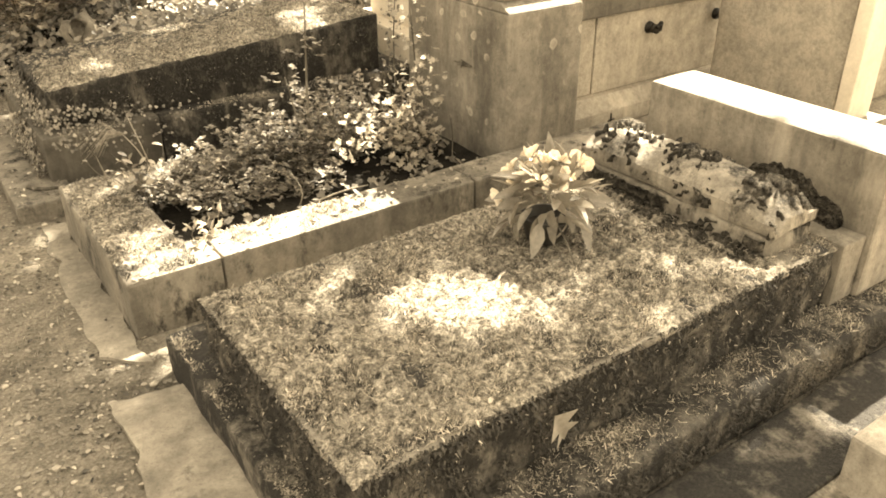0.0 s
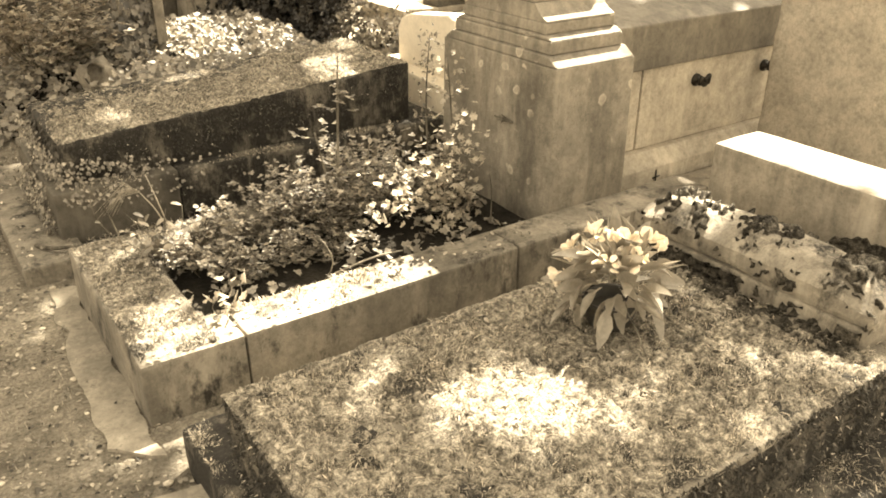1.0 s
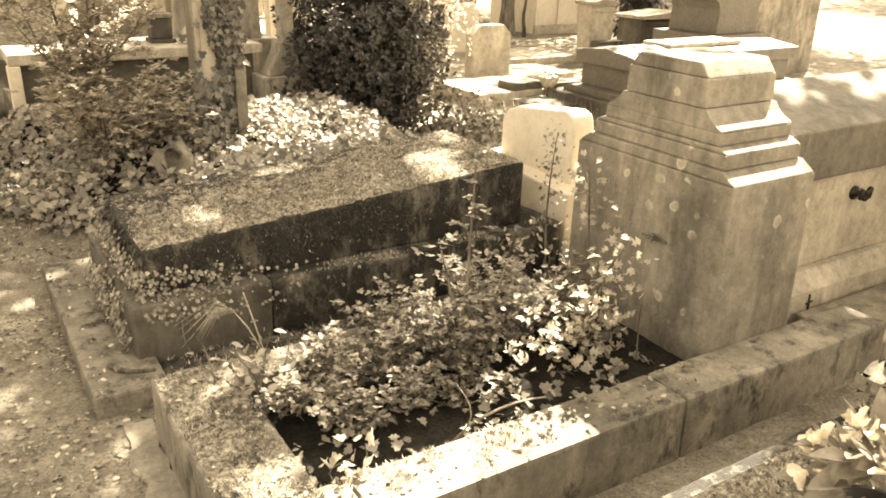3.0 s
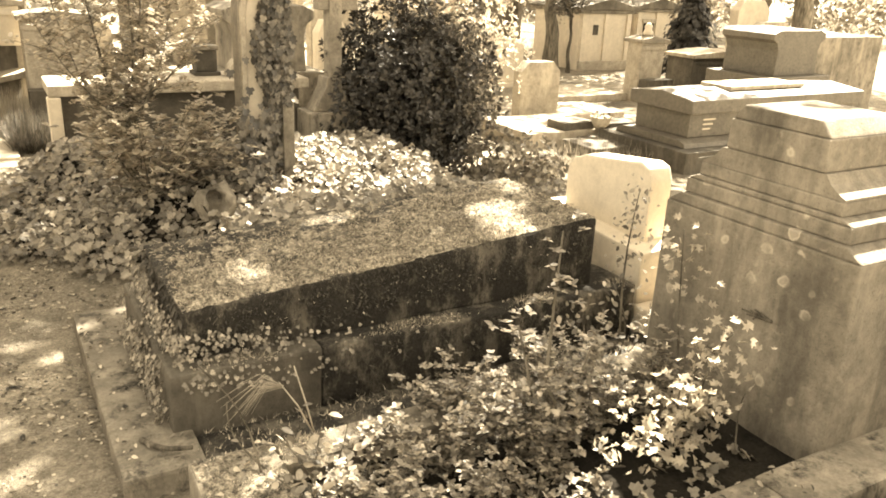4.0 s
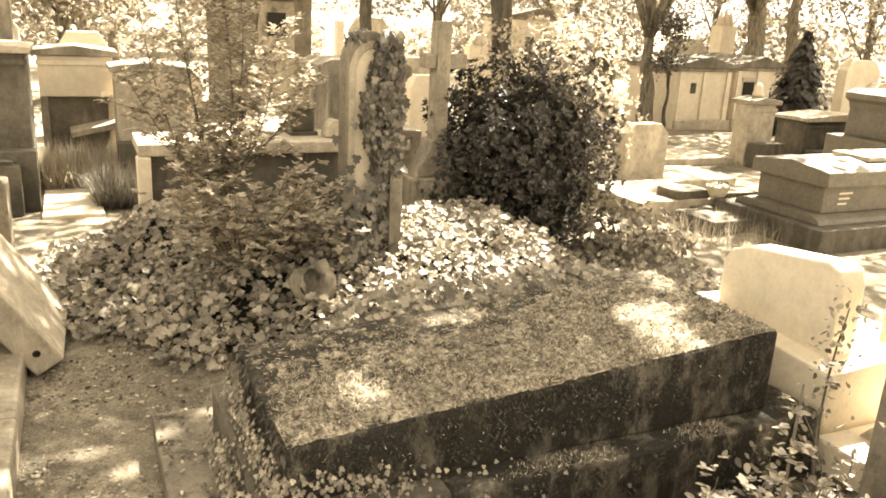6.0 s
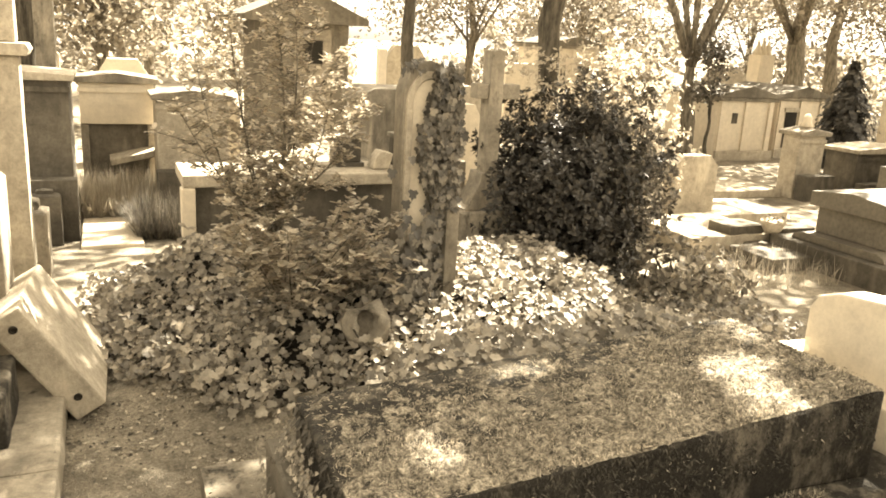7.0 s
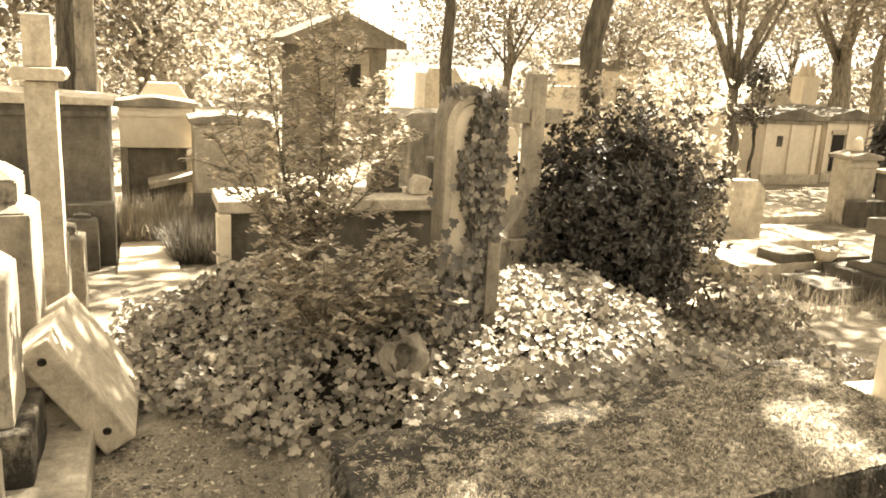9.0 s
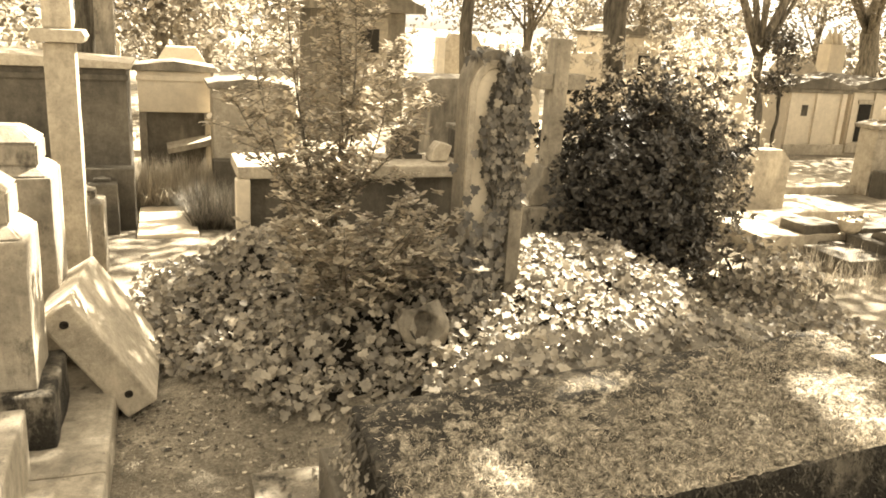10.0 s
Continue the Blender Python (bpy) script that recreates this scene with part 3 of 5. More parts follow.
def slab_litter(parent, x0, x1, y0, y1, z, slope, count, seed, mat=None):
    r = np.random.default_rng(seed)
    P = np.stack([r.uniform(x0, x1, count), r.uniform(y0, y1, count), np.zeros(count)], 1)
    P[:, 2] = z + slope * (P[:, 0] - x0) + r.uniform(0.0, 0.015, count)
    N = np.stack([r.normal(size=count) * 0.4, r.normal(size=count) * 0.4, np.ones(count)], 1)
    ob = hang(leaves("straw", P, N, r.uniform(0.009, 0.026, count), NARROW if seed % 2 else OVAL, mat or M_PALELEAF, r, 0.3, 0.3), parent)
    tagged(ob, "bits of straw and dry leaf", kind="stuff")


slab_litter(tomb_a, 0.72, 2.5, 1.24, 2.14, 0.41, 0.0, 7000, 301, M_MOSS)
slab_litter(tomb_a, 0.70, 2.9, 1.08, 1.20, 0.155, 0.0, 1200, 303, M_MOSS)
slab_litter(tomb_a, 0.72, 2.5, 1.24, 2.14, 0.41, 0.0, 160, 302)

# ---- planted grave with the pillar ----
tomb_b = thing("planted_grave", (1.7, 3.2, 0), "kerbed grave with a bed of dark soil and weeds", "grave")
for x0, x1, s in ((0.59, 0.945, 1), (0.95, 2.145, 2), (2.15, 3.35, 3)):
    part("kerb", block(x0, x1, 2.655, 2.86, -0.05, 0.242, 0.014, 0.005, 0.1, seed=s), M_KERB, tomb_b)
part("kerb", block(0.59, 0.86, 2.864, 3.70, -0.05, 0.245, 0.014, 0.006, 0.1, seed=4), M_KERB, tomb_b)
for x0, x1, s in ((0.864, 1.70, 5), (1.704, 2.9, 6)):
    part("kerb", block(x0, x1, 3.56, 3.70, -0.05, 0.24, 0.014, 0.006, 0.1, seed=s), M_KERB, tomb_b)
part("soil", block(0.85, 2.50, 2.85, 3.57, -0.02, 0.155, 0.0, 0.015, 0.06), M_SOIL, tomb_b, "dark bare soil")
part("footing", apron([(0.44, 2.62), (0.595, 2.50), (0.595, 3.80), (0.50, 3.80), (0.45, 3.05), (0.42, 2.75)], 0.014, 5.0), M_ALLEY, tomb_b, "pale cement footing strip")
moss_mat(tomb_b, 0.60, 0.85, 2.90, 3.69, 0.243, 31, 0.0, 0.008, 0.06)
slab_litter(tomb_b, 0.6, 2.3, 2.67, 2.85, 0.246, 0.0, 170, 304, M_LITTER)
slab_litter(tomb_b, 0.6, 0.86, 2.67, 3.69, 0.250, 0.0, 150, 306, M_LITTER)
moss_on(tomb_b, 0.60, 0.85, 2.68, 3.69, 0.247, 6500, 31, low=0.005, high=0.016, thresh=-0.25)
moss_on(tomb_b, 0.62, 1.55, 2.67, 2.85, 0.242, 2600, 32, thresh=0.10)
moss_on(tomb_b, 0.60, 0.86, 2.67, 3.69, 0.247, 5000, 35, low=0.005, high=0.014, thresh=0.08, mat=M_DARKMOSS)
moss_on(tomb_b, 0.62, 2.1, 2.67, 2.74, 0.243, 900, 36, low=0.005, high=0.012, thresh=0.2, mat=M_DARKMOSS)
moss_on(tomb_b, 0.86, 2.4, 3.57, 3.69, 0.24, 1800, 33, thresh=0.0)


def pillar():
    t = thing("headstone_pillar", (2.7, 3.28, 0.16), "tall limestone headstone with stepped shoulders, streaked and spotted with lichen", "headstone")
    yc = 3.275

    def course(name, half0, half1, z0, z1, x0, x1, lab=""):
        part(name, prism([(yc - half0, z0), (yc + half0, z0), (yc + half1, z1), (yc - half1, z1)], "x", x0, x1, 0.008, 0.0), M_PILLAR, t, lab)
    course("shaft", 0.425, 0.415, 0.14, 0.895, 2.475, 2.945)
    course("weathering", 0.415, 0.352, 0.896, 0.938, 2.478, 2.942, "sloping sunlit ledge")
    course("step", 0.35, 0.348, 0.939, 0.995, 2.495, 2.925)
    course("weathering", 0.348, 0.303, 0.996, 1.016, 2.498, 2.922, "sloping sunlit ledge")
    course("step", 0.302, 0.298, 1.017, 1.065, 2.505, 2.915)
    curve = [(yc - 0.298, 1.066), (yc - 0.296, 1.072), (yc - 0.262, 1.088), (yc - 0.235, 1.108), (yc - 0.214, 1.136)]
    curve += [(2 * yc - y, z) for y, z in reversed(curve)]
    part("scotia", prism(curve, "x", 2.51, 2.91, 0.0), M_PILLAR, t, "hollow sunlit moulding")
    course("crown", 0.205, 0.20, 1.137, 1.245, 2.515, 2.905)
    course("cap", 0.198, 0.155, 1.246, 1.30, 2.52, 2.90)
    bm = bmesh.new()
    r = random.Random(3)
    for k in range(7):
        tube(bm, [(2.47, yc - 0.10 + r.uniform(-0.05, 0.05), 0.60), (2.455, yc - 0.10 + r.uniform(-0.07, 0.07), 0.60 + r.uniform(-0.02, 0.03))], [0.006, 0.003], 5)
    part("iron_stub", bm, M_TWIG, t, "small rusted stub in the face")


pillar()


def stem(bm, base, tip, r0, r1, bend=0.1, n=6, seed=0):
    r = random.Random(seed)
    b, e = Vector(base), Vector(tip)
    off = Vector((r.uniform(-1, 1), r.uniform(-1, 1), 0)) * bend
    pts = [b.lerp(e, k / (n - 1)) + off * math.sin(math.pi * k / (n - 1)) for k in range(n)]
    tube(bm, pts, [r0 + (r1 - r0) * k / (n - 1) for k in range(n)], 6)
    return pts


def shrub(name, label, base, spreads, leaf_n, leaf_size, outline, mat_leaf, seed, r0=0.006, along=0.35, puff=0.06, category="shrub", up=0.6, whorl=0):
    """A small woody plant: stems from the base to the given tips, leaves clustered round the upper stems."""
    t = thing(name, base, label, category)
    r = np.random.default_rng(seed)
    P, N, F = [], [], []
    for k, tip in enumerate(spreads):
        bm = bmesh.new()
        pts = stem(bm, base, tip, r0, r0 * 0.35, 0.05, 7, seed * 50 + k)
        part("woody_stem", bm, M_TWIG, t)
        for j in range(leaf_n):
            f = along + (1 - along) * r.uniform() ** 0.7
            q = f * (len(pts) - 1)
            i = min(int(q), len(pts) - 2)
            c = pts[i].lerp(pts[i + 1], q - i)
            d = r.normal(size=3) * puff
            for i in range(max(1, whorl)):
                a = 6.28 * (i + 0.4 * r.uniform()) / max(1, whorl)
                P.append(np.array(c) + d)
                if whorl:
                    el = r.uniform(-0.1, 0.9)
                    F.append((math.cos(a) * math.cos(el), math.sin(a) * math.cos(el), math.sin(el)))
                    N.append((-math.cos(a) * math.sin(el), -math.sin(a) * math.sin(el), math.cos(el)))
                else:
                    N.append(np.array([0, 0, up]) + 0.6 * r.normal(size=3))
    hang(leaves("foliage", P, N, r.uniform(leaf_size * 0.6, leaf_size * 1.3, len(P)), outline, mat_leaf, r, forward=F if whorl else None), t)
    return t


rs = random.Random(4)
for k, (cx, cy, h, n) in enumerate(((1.05, 3.42, 0.16, 9), (1.35, 3.40, 0.22, 10), (1.62, 3.36, 0.28, 12), (1.9, 3.38, 0.26, 12),
                                    (2.15, 3.30, 0.26, 11), (1.5, 3.12, 0.14, 8), (1.2, 3.18, 0.10, 7), (1.95, 3.62, 0.30, 9), (1.45, 3.62, 0.18, 8))):
    tips = [(cx + rs.uniform(-0.2, 0.2), cy + rs.uniform(-0.14, 0.14), 0.2 + h * rs.uniform(0.5, 1.15)) for _ in range(n)]
    shrub("small_shrub", "low leggy shrub with small leaves in the grave bed", (cx, cy, 0.15), tips, 30, 0.021, OVAL, M_SHRUB, 60 + k, 0.003, 0.15, 0.03, whorl=6)
shrub("thin_sapling", "thin upright sapling growing out of the grave bed", (1.66, 3.33, 0.15), [(1.72, 3.38, 0.95), (1.62, 3.44, 0.62), (1.80, 3.28, 0.58), (1.58, 3.22, 0.52)], 17, 0.028, OVAL, M_SHRUB, 80, 0.009, 0.35, 0.04, whorl=6)
shrub("sunlit_sapling", "slender leaning sapling with pale lobed leaves beside the headstone", (2.30, 3.32, 0.15), [(2.08, 2.97, 0.70), (1.98, 2.96, 0.60), (1.85, 2.94, 0.58), (1.72, 2.93, 0.52), (1.66, 2.94, 0.46), (2.32, 3.44, 0.86)], 48, 0.033, SPRAY, M_PALELEAF, 81, 0.006, 0.62, 0.055)
shrub("sunlit_weed", "bushy weed with pale lobed leaves", (2.15, 3.22, 0.15), [(2.05 + 0.06 * k, 3.12 + 0.05 * (k % 3), 0.30 + 0.04 * (k % 2)) for k in range(5)], 30, 0.04, SPRAY, M_PALELEAF, 82, 0.004, 0.2, 0.05)
shrub("pale_weed", "small pale-leaved weed on the kerb corner", (0.98, 2.9, 0.15), [(0.96, 2.86, 0.30), (1.02, 2.88, 0.32), (0.93, 2.83, 0.27)], 8, 0.045, IVYLEAF, M_PALELEAF, 83, 0.003, 0.4, 0.025)
shrub("bent_weed", "straggling dry weed in the corner of the bed", (0.90, 3.42, 0.15), [(0.80, 3.48, 0.42), (0.96, 3.50, 0.40), (0.76, 3.36, 0.36), (1.0, 3.40, 0.44), (0.84, 3.30, 0.33)], 14, 0.036, OVAL, M_SHRUB, 84, 0.004, 0.3, 0.04)


def bed_leaves():
    r = np.random.default_rng(19)
    P, N, S = [], [], []
    for k in range(420):
        x, y = r.uniform(0.88, 2.4), r.uniform(2.87, 3.5)
        if patchy(x, y, 4.0, 2.0) < -0.1:
            continue
        P.append((x, y, 0.17 + r.uniform(0, 0.035)))
        N.append((r.normal() * 0.5, r.normal() * 0.5, 1))
        S.append(r.uniform(0.018, 0.05))
    tagged(leaves("bed_ivy", P, N, S, IVYLEAF, M_IVY, r), "scattered small ivy leaves over the soil", "ivy", kind="stuff")
    bm = bmesh.new()
    stem(bm, (1.45, 2.98, 0.18), (1.75, 2.94, 0.22), 0.006, 0.003, 0.03, 6, 2)
    stem(bm, (1.45, 2.98, 0.18), (1.40, 2.90, 0.19), 0.005, 0.003, 0.02, 4, 3)
    solid("fallen_twig", bm, M_PALE, "pale bent twig lying on the soil", "twig")
    for k, (a, b) in enumerate((((0.78, 3.55, 0.24), (0.62, 3.62, 0.62)), ((0.80, 3.56, 0.24), (0.70, 3.60, 0.48)), ((1.35, 2.93, 0.17), (1.36, 2.92, 0.40)), ((2.3, 3.05, 0.17), (2.27, 3.03, 0.42)))):
        bm = bmesh.new()
        stem(bm, a, b, 0.004, 0.0015, 0.05, 7, 20 + k)
        solid("dry_stalk", bm, M_TWIG, "bare dry stalk sticking up from the grave bed", "stalk", group="dry stalks")


bed_leaves()


# ---- chest tomb with bronze rings, behind the pillar ----
def chest_tomb():
    t = thing("chest_tomb", (4.0, 3.6, 0), "long pale limestone chest tomb with a pitched lid and bronze handles", "tomb")
    part("plinth", prism([(3.10, 0), (4.10, 0), (4.10, 0.18), (4.04, 0.26), (3.16, 0.26), (3.10, 0.18)], "x", 2.99, 5.1, 0.006), M_PALE, t)
    for x0, x1 in ((3.00, 3.395), (3.405, 5.05)):
        side = part("side_slab", block(x0, x1, 3.2, 4.0, 0.262, 0.70, 0.008, 0.003, 0.15), M_PALE, t)
    part("lid", prism([(3.17, 0.705), (4.03, 0.705), (4.03, 0.94), (3.6, 1.08), (3.17, 0.94)], "x", 2.98, 5.08, 0.012), M_ROOF, t, "pitched stone lid")
    for x in (3.83, 4.44):
        bm = turned([(0.035, 0), (0.035, 0.012), (0.015, 0.018), (0.018, 0.05), (0.028, 0.06), (0.0281, 0.07)], 0, 0, 12)
        bmesh.ops.transform(bm, matrix=pose(x, 3.2, 0.59, 90, 0, 0), verts=list(bm.verts))
        part("boss", bm, M_BRONZE, side, "dark bronze boss")
        bm = bmesh.new()
        tube(bm, [(x - 0.035, 3.14, 0.575), (x - 0.03, 3.135, 0.62), (x, 3.13, 0.60), (x + 0.03, 3.135, 0.62), (x + 0.035, 3.14, 0.575)], [0.011, 0.015, 0.011, 0.015, 0.011], 7)
        part("handle", bm, M_BRONZE, side, "dark bronze handle")
    bm = bmesh.new()
    tube(bm, [(3.48, 3.094, 0.05), (3.475, 3.094, 0.165)], [0.006, 0.004], 6)
    tube(bm, [(3.455, 3.094, 0.12), (3.505, 3.094, 0.125)], [0.005, 0.005], 6)
    part("iron_clamp", bm, M_BRONZE, t, "small rusted iron clamp")
    part("kerb", block(3.36, 5.2, 2.70, 3.08, -0.02, 0.10, 0.012, 0.005, 0.15), M_STONE, t)


chest_tomb()


def rough_stele():
    t = thing("rough_stele", (4.4, 2.6, 0), "tall rough-hewn stele of pale stone with a smooth edge", "headstone")
    part("body", block(4.28, 4.46, 2.22, 3.06, 0.0, 1.75, 0.02, 0.014, 0.07, seed=5), M_ROUGH, t)
    # White stone here puts the sun on the narrow face into colour.
    part("sunlit_edge", block(4.26, 4.48, 2.13, 2.216, 0.0, 1.77, 0.01, 0.004, 0.15), M_WHITE, t, "smooth edge strip, white for the sun on it")
    part("base", block(4.15, 4.56, 2.05, 3.05, -0.02, 0.22, 0.015, 0.005, 0.12), M_STONE, t)


rough_stele()

# neighbouring graves past the headwall and across the gutter
def kerb_grave(x0, x1, y0, y1, z, mat, label, seed=0, group=""):
    t = thing("kerb_grave", ((x0 + x1) / 2, (y0 + y1) / 2, 0), label, "grave", group)
    w = 0.16
    part("kerb", block(x0, x1, y0, y0 + w, -0.03, z, 0.012, 0.005, 0.2, seed=seed), mat, t)
    part("kerb", block(x0, x1, y1 - w, y1, -0.03, z, 0.012, 0.005, 0.2, seed=seed + 1), mat, t)
    part("kerb", block(x0, x0 + w, y0 + w + 0.003, y1 - w - 0.003, -0.03, z, 0.012, 0.005, 0.2, seed=seed + 2), mat, t)
    part("kerb", block(x1 - w, x1, y0 + w + 0.003, y1 - w - 0.003, -0.03, z, 0.012, 0.005, 0.2, seed=seed + 3), mat, t)
    part("slab", block(x0 + w + 0.003, x1 - w - 0.003, y0 + w + 0.003, y1 - w - 0.003, -0.03, z - 0.05, 0.008, 0.006, 0.2, seed=seed + 4), mat, t)
    return t


kerb_grave(4.75, 6.4, 1.2, 2.0, 0.30, M_STONE, "plain stone kerb grave standing in the sun", 3)
kerb_grave(5.0, 6.8, 2.6, 3.0, 0.55, M_PALE, "pale stone slab grave beyond the chest tomb", 7)
kerb_grave(2.0, 3.9, -0.35, 0.76, 0.20, M_PALE, "pale kerb grave across the gutter from the mossy tomb", 9)
solid("gutter_slab", block(0.66, 3.4, 0.78, 1.04, -0.06, 0.02, 0.01, 0.008, 0.12), M_BLACKENED, "dark stone slabs of the narrow gutter between graves", "slab")

# ---- ivy-edged tomb with the sloping slab ----
# Sides: grime and moss, made near black to hold their shade too.
tomb_c = thing("stepped_tomb", (1.7, 4.6, 0), "stepped stone tomb with a mossy sloping slab, sides black with grime and painted shade", "tomb")
part("foot_step", block(0.425, 0.70, 3.90, 5.36, -0.05, 0.095, 0.014, 0.005, 0.1), M_KERB, tomb_c, "bare stone foot step")
part("side_step", block(0.704, 2.95, 3.78, 4.10, -0.05, 0.075, 0.014, 0.008, 0.12), M_BLACKENED, tomb_c)
part("base", block(1.204, 2.80, 4.12, 5.10, 0.02, 0.315, 0.014, 0.007, 0.1, seed=3), M_BLACKENED, tomb_c, "grimy stone base course")
part("base", block(0.63, 1.2, 4.12, 5.10, 0.02, 0.318, 0.014, 0.005, 0.1, seed=4), M_DARK, tomb_c, "cleaner corner stone of the base")
part("slab", block(0.71, 2.60, 4.225, 4.98, 0.312, 0.505, 0.014, 0.008, 0.1, top=(0.0, 0.135, 0.145, 0.02), seed=5), M_BLACKENED, tomb_c, "mossy sloping slab")
moss_mat(tomb_c, 0.714, 2.595, 4.23, 4.975, 0.506, 41, 0.0725, 0.014, 0.05)
moss_on(tomb_c, 0.72, 2.59, 4.235, 4.97, 0.513, 60000, 41, slope=0.0725, low=0.006, high=0.018, thresh=-0.6)
moss_on(tomb_c, 0.72, 2.59, 4.235, 4.97, 0.515, 7000, 47, slope=0.0725, low=0.006, high=0.015, thresh=0.08, mat=M_DARKMOSS)
moss_on(tomb_c, 0.64, 2.75, 4.13, 4.22, 0.315, 2600, 42, thresh=-0.05)
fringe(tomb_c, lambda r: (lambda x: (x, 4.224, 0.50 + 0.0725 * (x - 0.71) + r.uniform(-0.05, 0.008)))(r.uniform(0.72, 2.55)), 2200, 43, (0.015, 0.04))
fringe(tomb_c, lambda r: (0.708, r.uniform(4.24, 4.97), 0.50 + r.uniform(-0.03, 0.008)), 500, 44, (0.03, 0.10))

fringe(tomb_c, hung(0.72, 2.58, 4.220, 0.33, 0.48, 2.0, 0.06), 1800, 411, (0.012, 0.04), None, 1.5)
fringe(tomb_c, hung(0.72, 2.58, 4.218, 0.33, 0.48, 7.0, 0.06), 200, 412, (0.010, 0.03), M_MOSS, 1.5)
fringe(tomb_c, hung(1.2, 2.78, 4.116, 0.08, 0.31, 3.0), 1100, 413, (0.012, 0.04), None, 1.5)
slab_litter(tomb_c, 0.43, 0.69, 3.92, 5.32, 0.100, 0.0, 160, 308, M_LITTER)
slab_litter(tomb_c, 0.72, 2.58, 4.24, 4.96, 0.522, 0.0725, 4500, 309, M_MOSS)


def strip_weeds():
    r = np.random.default_rng(55)
    P, H = [], []
    for k in range(5200):
        x, y = r.uniform(0.62, 2.9), r.uniform(3.71, 4.11)
        if patchy(x, y, 3.0, 4.0) + r.normal() * 0.15 < 0.0:
            continue
        P.append((x, y, 0.075))
        H.append(r.uniform(0.008, 0.03))
    tagged(blades("strip_weeds", P, H, M_MOSS, r, 1.2, 0.12), "dry weeds and moss in the strip between two graves", "weeds", kind="stuff")


strip_weeds()


def creeping_ivy():
    r = np.random.default_rng(51)
    P, N, S = [], [], []
    for k in range(1500):   # over the foot and the near foot corner of the slab
        y = r.uniform(4.10, 5.0)
        z = r.uniform(0.1, 0.46)
        if patchy(y, z, 5.0, 1.0) < -0.25:
            continue
        x = 0.66 - 0.03 * (z < 0.32) + 0.03 * (z > 0.32) - r.uniform(0, 0.05)
        P.append((x, y, z)); N.append((-1, r.normal() * 0.4, 0.6)); S.append(r.uniform(0.010, 0.022))
    for k in range(420):
        x = 0.66 + abs(r.normal()) * 0.3
        z = r.uniform(0.25, 0.45) - 0.1 * (x - 0.66)
        P.append((x, 4.20 - r.uniform(0, 0.06) - 0.05 * (z < 0.32), z)); N.append((r.normal() * 0.3, -1, 0.7)); S.append(r.uniform(0.009, 0.02))
    ob = leaves("creeping_ivy", P, N, S, IVYLEAF, M_IVY, r)
    tagged(ob, "small-leaved ivy creeping up the foot of the stepped tomb", "ivy", kind="stuff")


creeping_ivy()
bm = bmesh.new()
stem(bm, (0.52, 4.12, 0.10), (0.66, 3.95, 0.13), 0.011, 0.008, 0.03, 6, 4)
solid("curved_root", bm, M_TWIG, "curved dry root lying on the foot step", "root")


def plume(x, y, z):
    t = thing("feather_grass", (x, y, z), "arching dry grass with a feathery plume", "grass")
    bm = bmesh.new()
    main = [(x, y, z), (x - 0.05, y + 0.03, z + 0.12), (x - 0.10, y + 0.07, z + 0.2)]
    tube(bm, main, [0.003, 0.003, 0.002], 5)
    tube(bm, [(x, y, z), (x - 0.03, y + 0.01, z + 0.14), (x - 0.06, y + 0.03, z + 0.27)], [0.003, 0.003, 0.002], 5)
    r = random.Random(7)
    for k in range(26):
        e = Vector((x - 0.10 - r.uniform(0.08, 0.2), y + 0.07 + r.uniform(-0.03, 0.09), z + 0.2 - r.uniform(-0.03, 0.13)))
        b = Vector((x - 0.085 - 0.02 * r.random(), y + 0.06, z + 0.18 + 0.02 * r.random()))
        mid = b.lerp(e, 0.5) + Vector((0, 0, 0.045))
        tube(bm, [b, mid, e], [0.0012, 0.001, 0.0006], 4)
    part("stalks", bm, M_PALE, t)


plume(1.02, 3.72, 0.2)
shrub("tall_weed", "tall thin weed with small clustered leaves beside the stepped tomb", (2.50, 3.86, 0.10), [(2.53, 3.90, 0.86)], 120, 0.026, OVAL, M_IVY, 90, 0.007, 0.45, 0.035, "weed")
shrub("leafy_weed", "spreading weed with small leaves between two graves", (2.42, 3.82, 0.10), [(2.3, 3.9, 0.40), (2.62, 3.84, 0.36), (2.52, 3.98, 0.42), (2.2, 3.78, 0.34), (2.05, 3.80, 0.34)], 36, 0.03, OVAL, M_SHRUB, 91, 0.004, 0.3, 0.05, "weed")


def pale_stele():
    t = thing("pale_headstone", (3.02, 4.56, 0), "low pale headstone with clipped corners in full sun", "headstone")
    part("stone", prism([(4.26, 0.30), (4.90, 0.30), (4.90, 0.70), (4.86, 0.76), (4.76, 0.80), (4.34, 0.85), (4.28, 0.83), (4.26, 0.77)], "x", 2.95, 3.09, 0.012), M_WHITE, t)
    part("base", block(2.84, 3.30, 4.15, 5.02, -0.02, 0.48, 0.012, 0.004, 0.12, top=(-0.03, 0, 0, 0.02)), M_WHITE, t)
    part("sill", block(2.82, 3.9, 3.92, 4.146, -0.02, 0.20, 0.012, 0.004, 0.12), M_WHITE, t, "pale stone slab in front")
    return t


pale_stele()


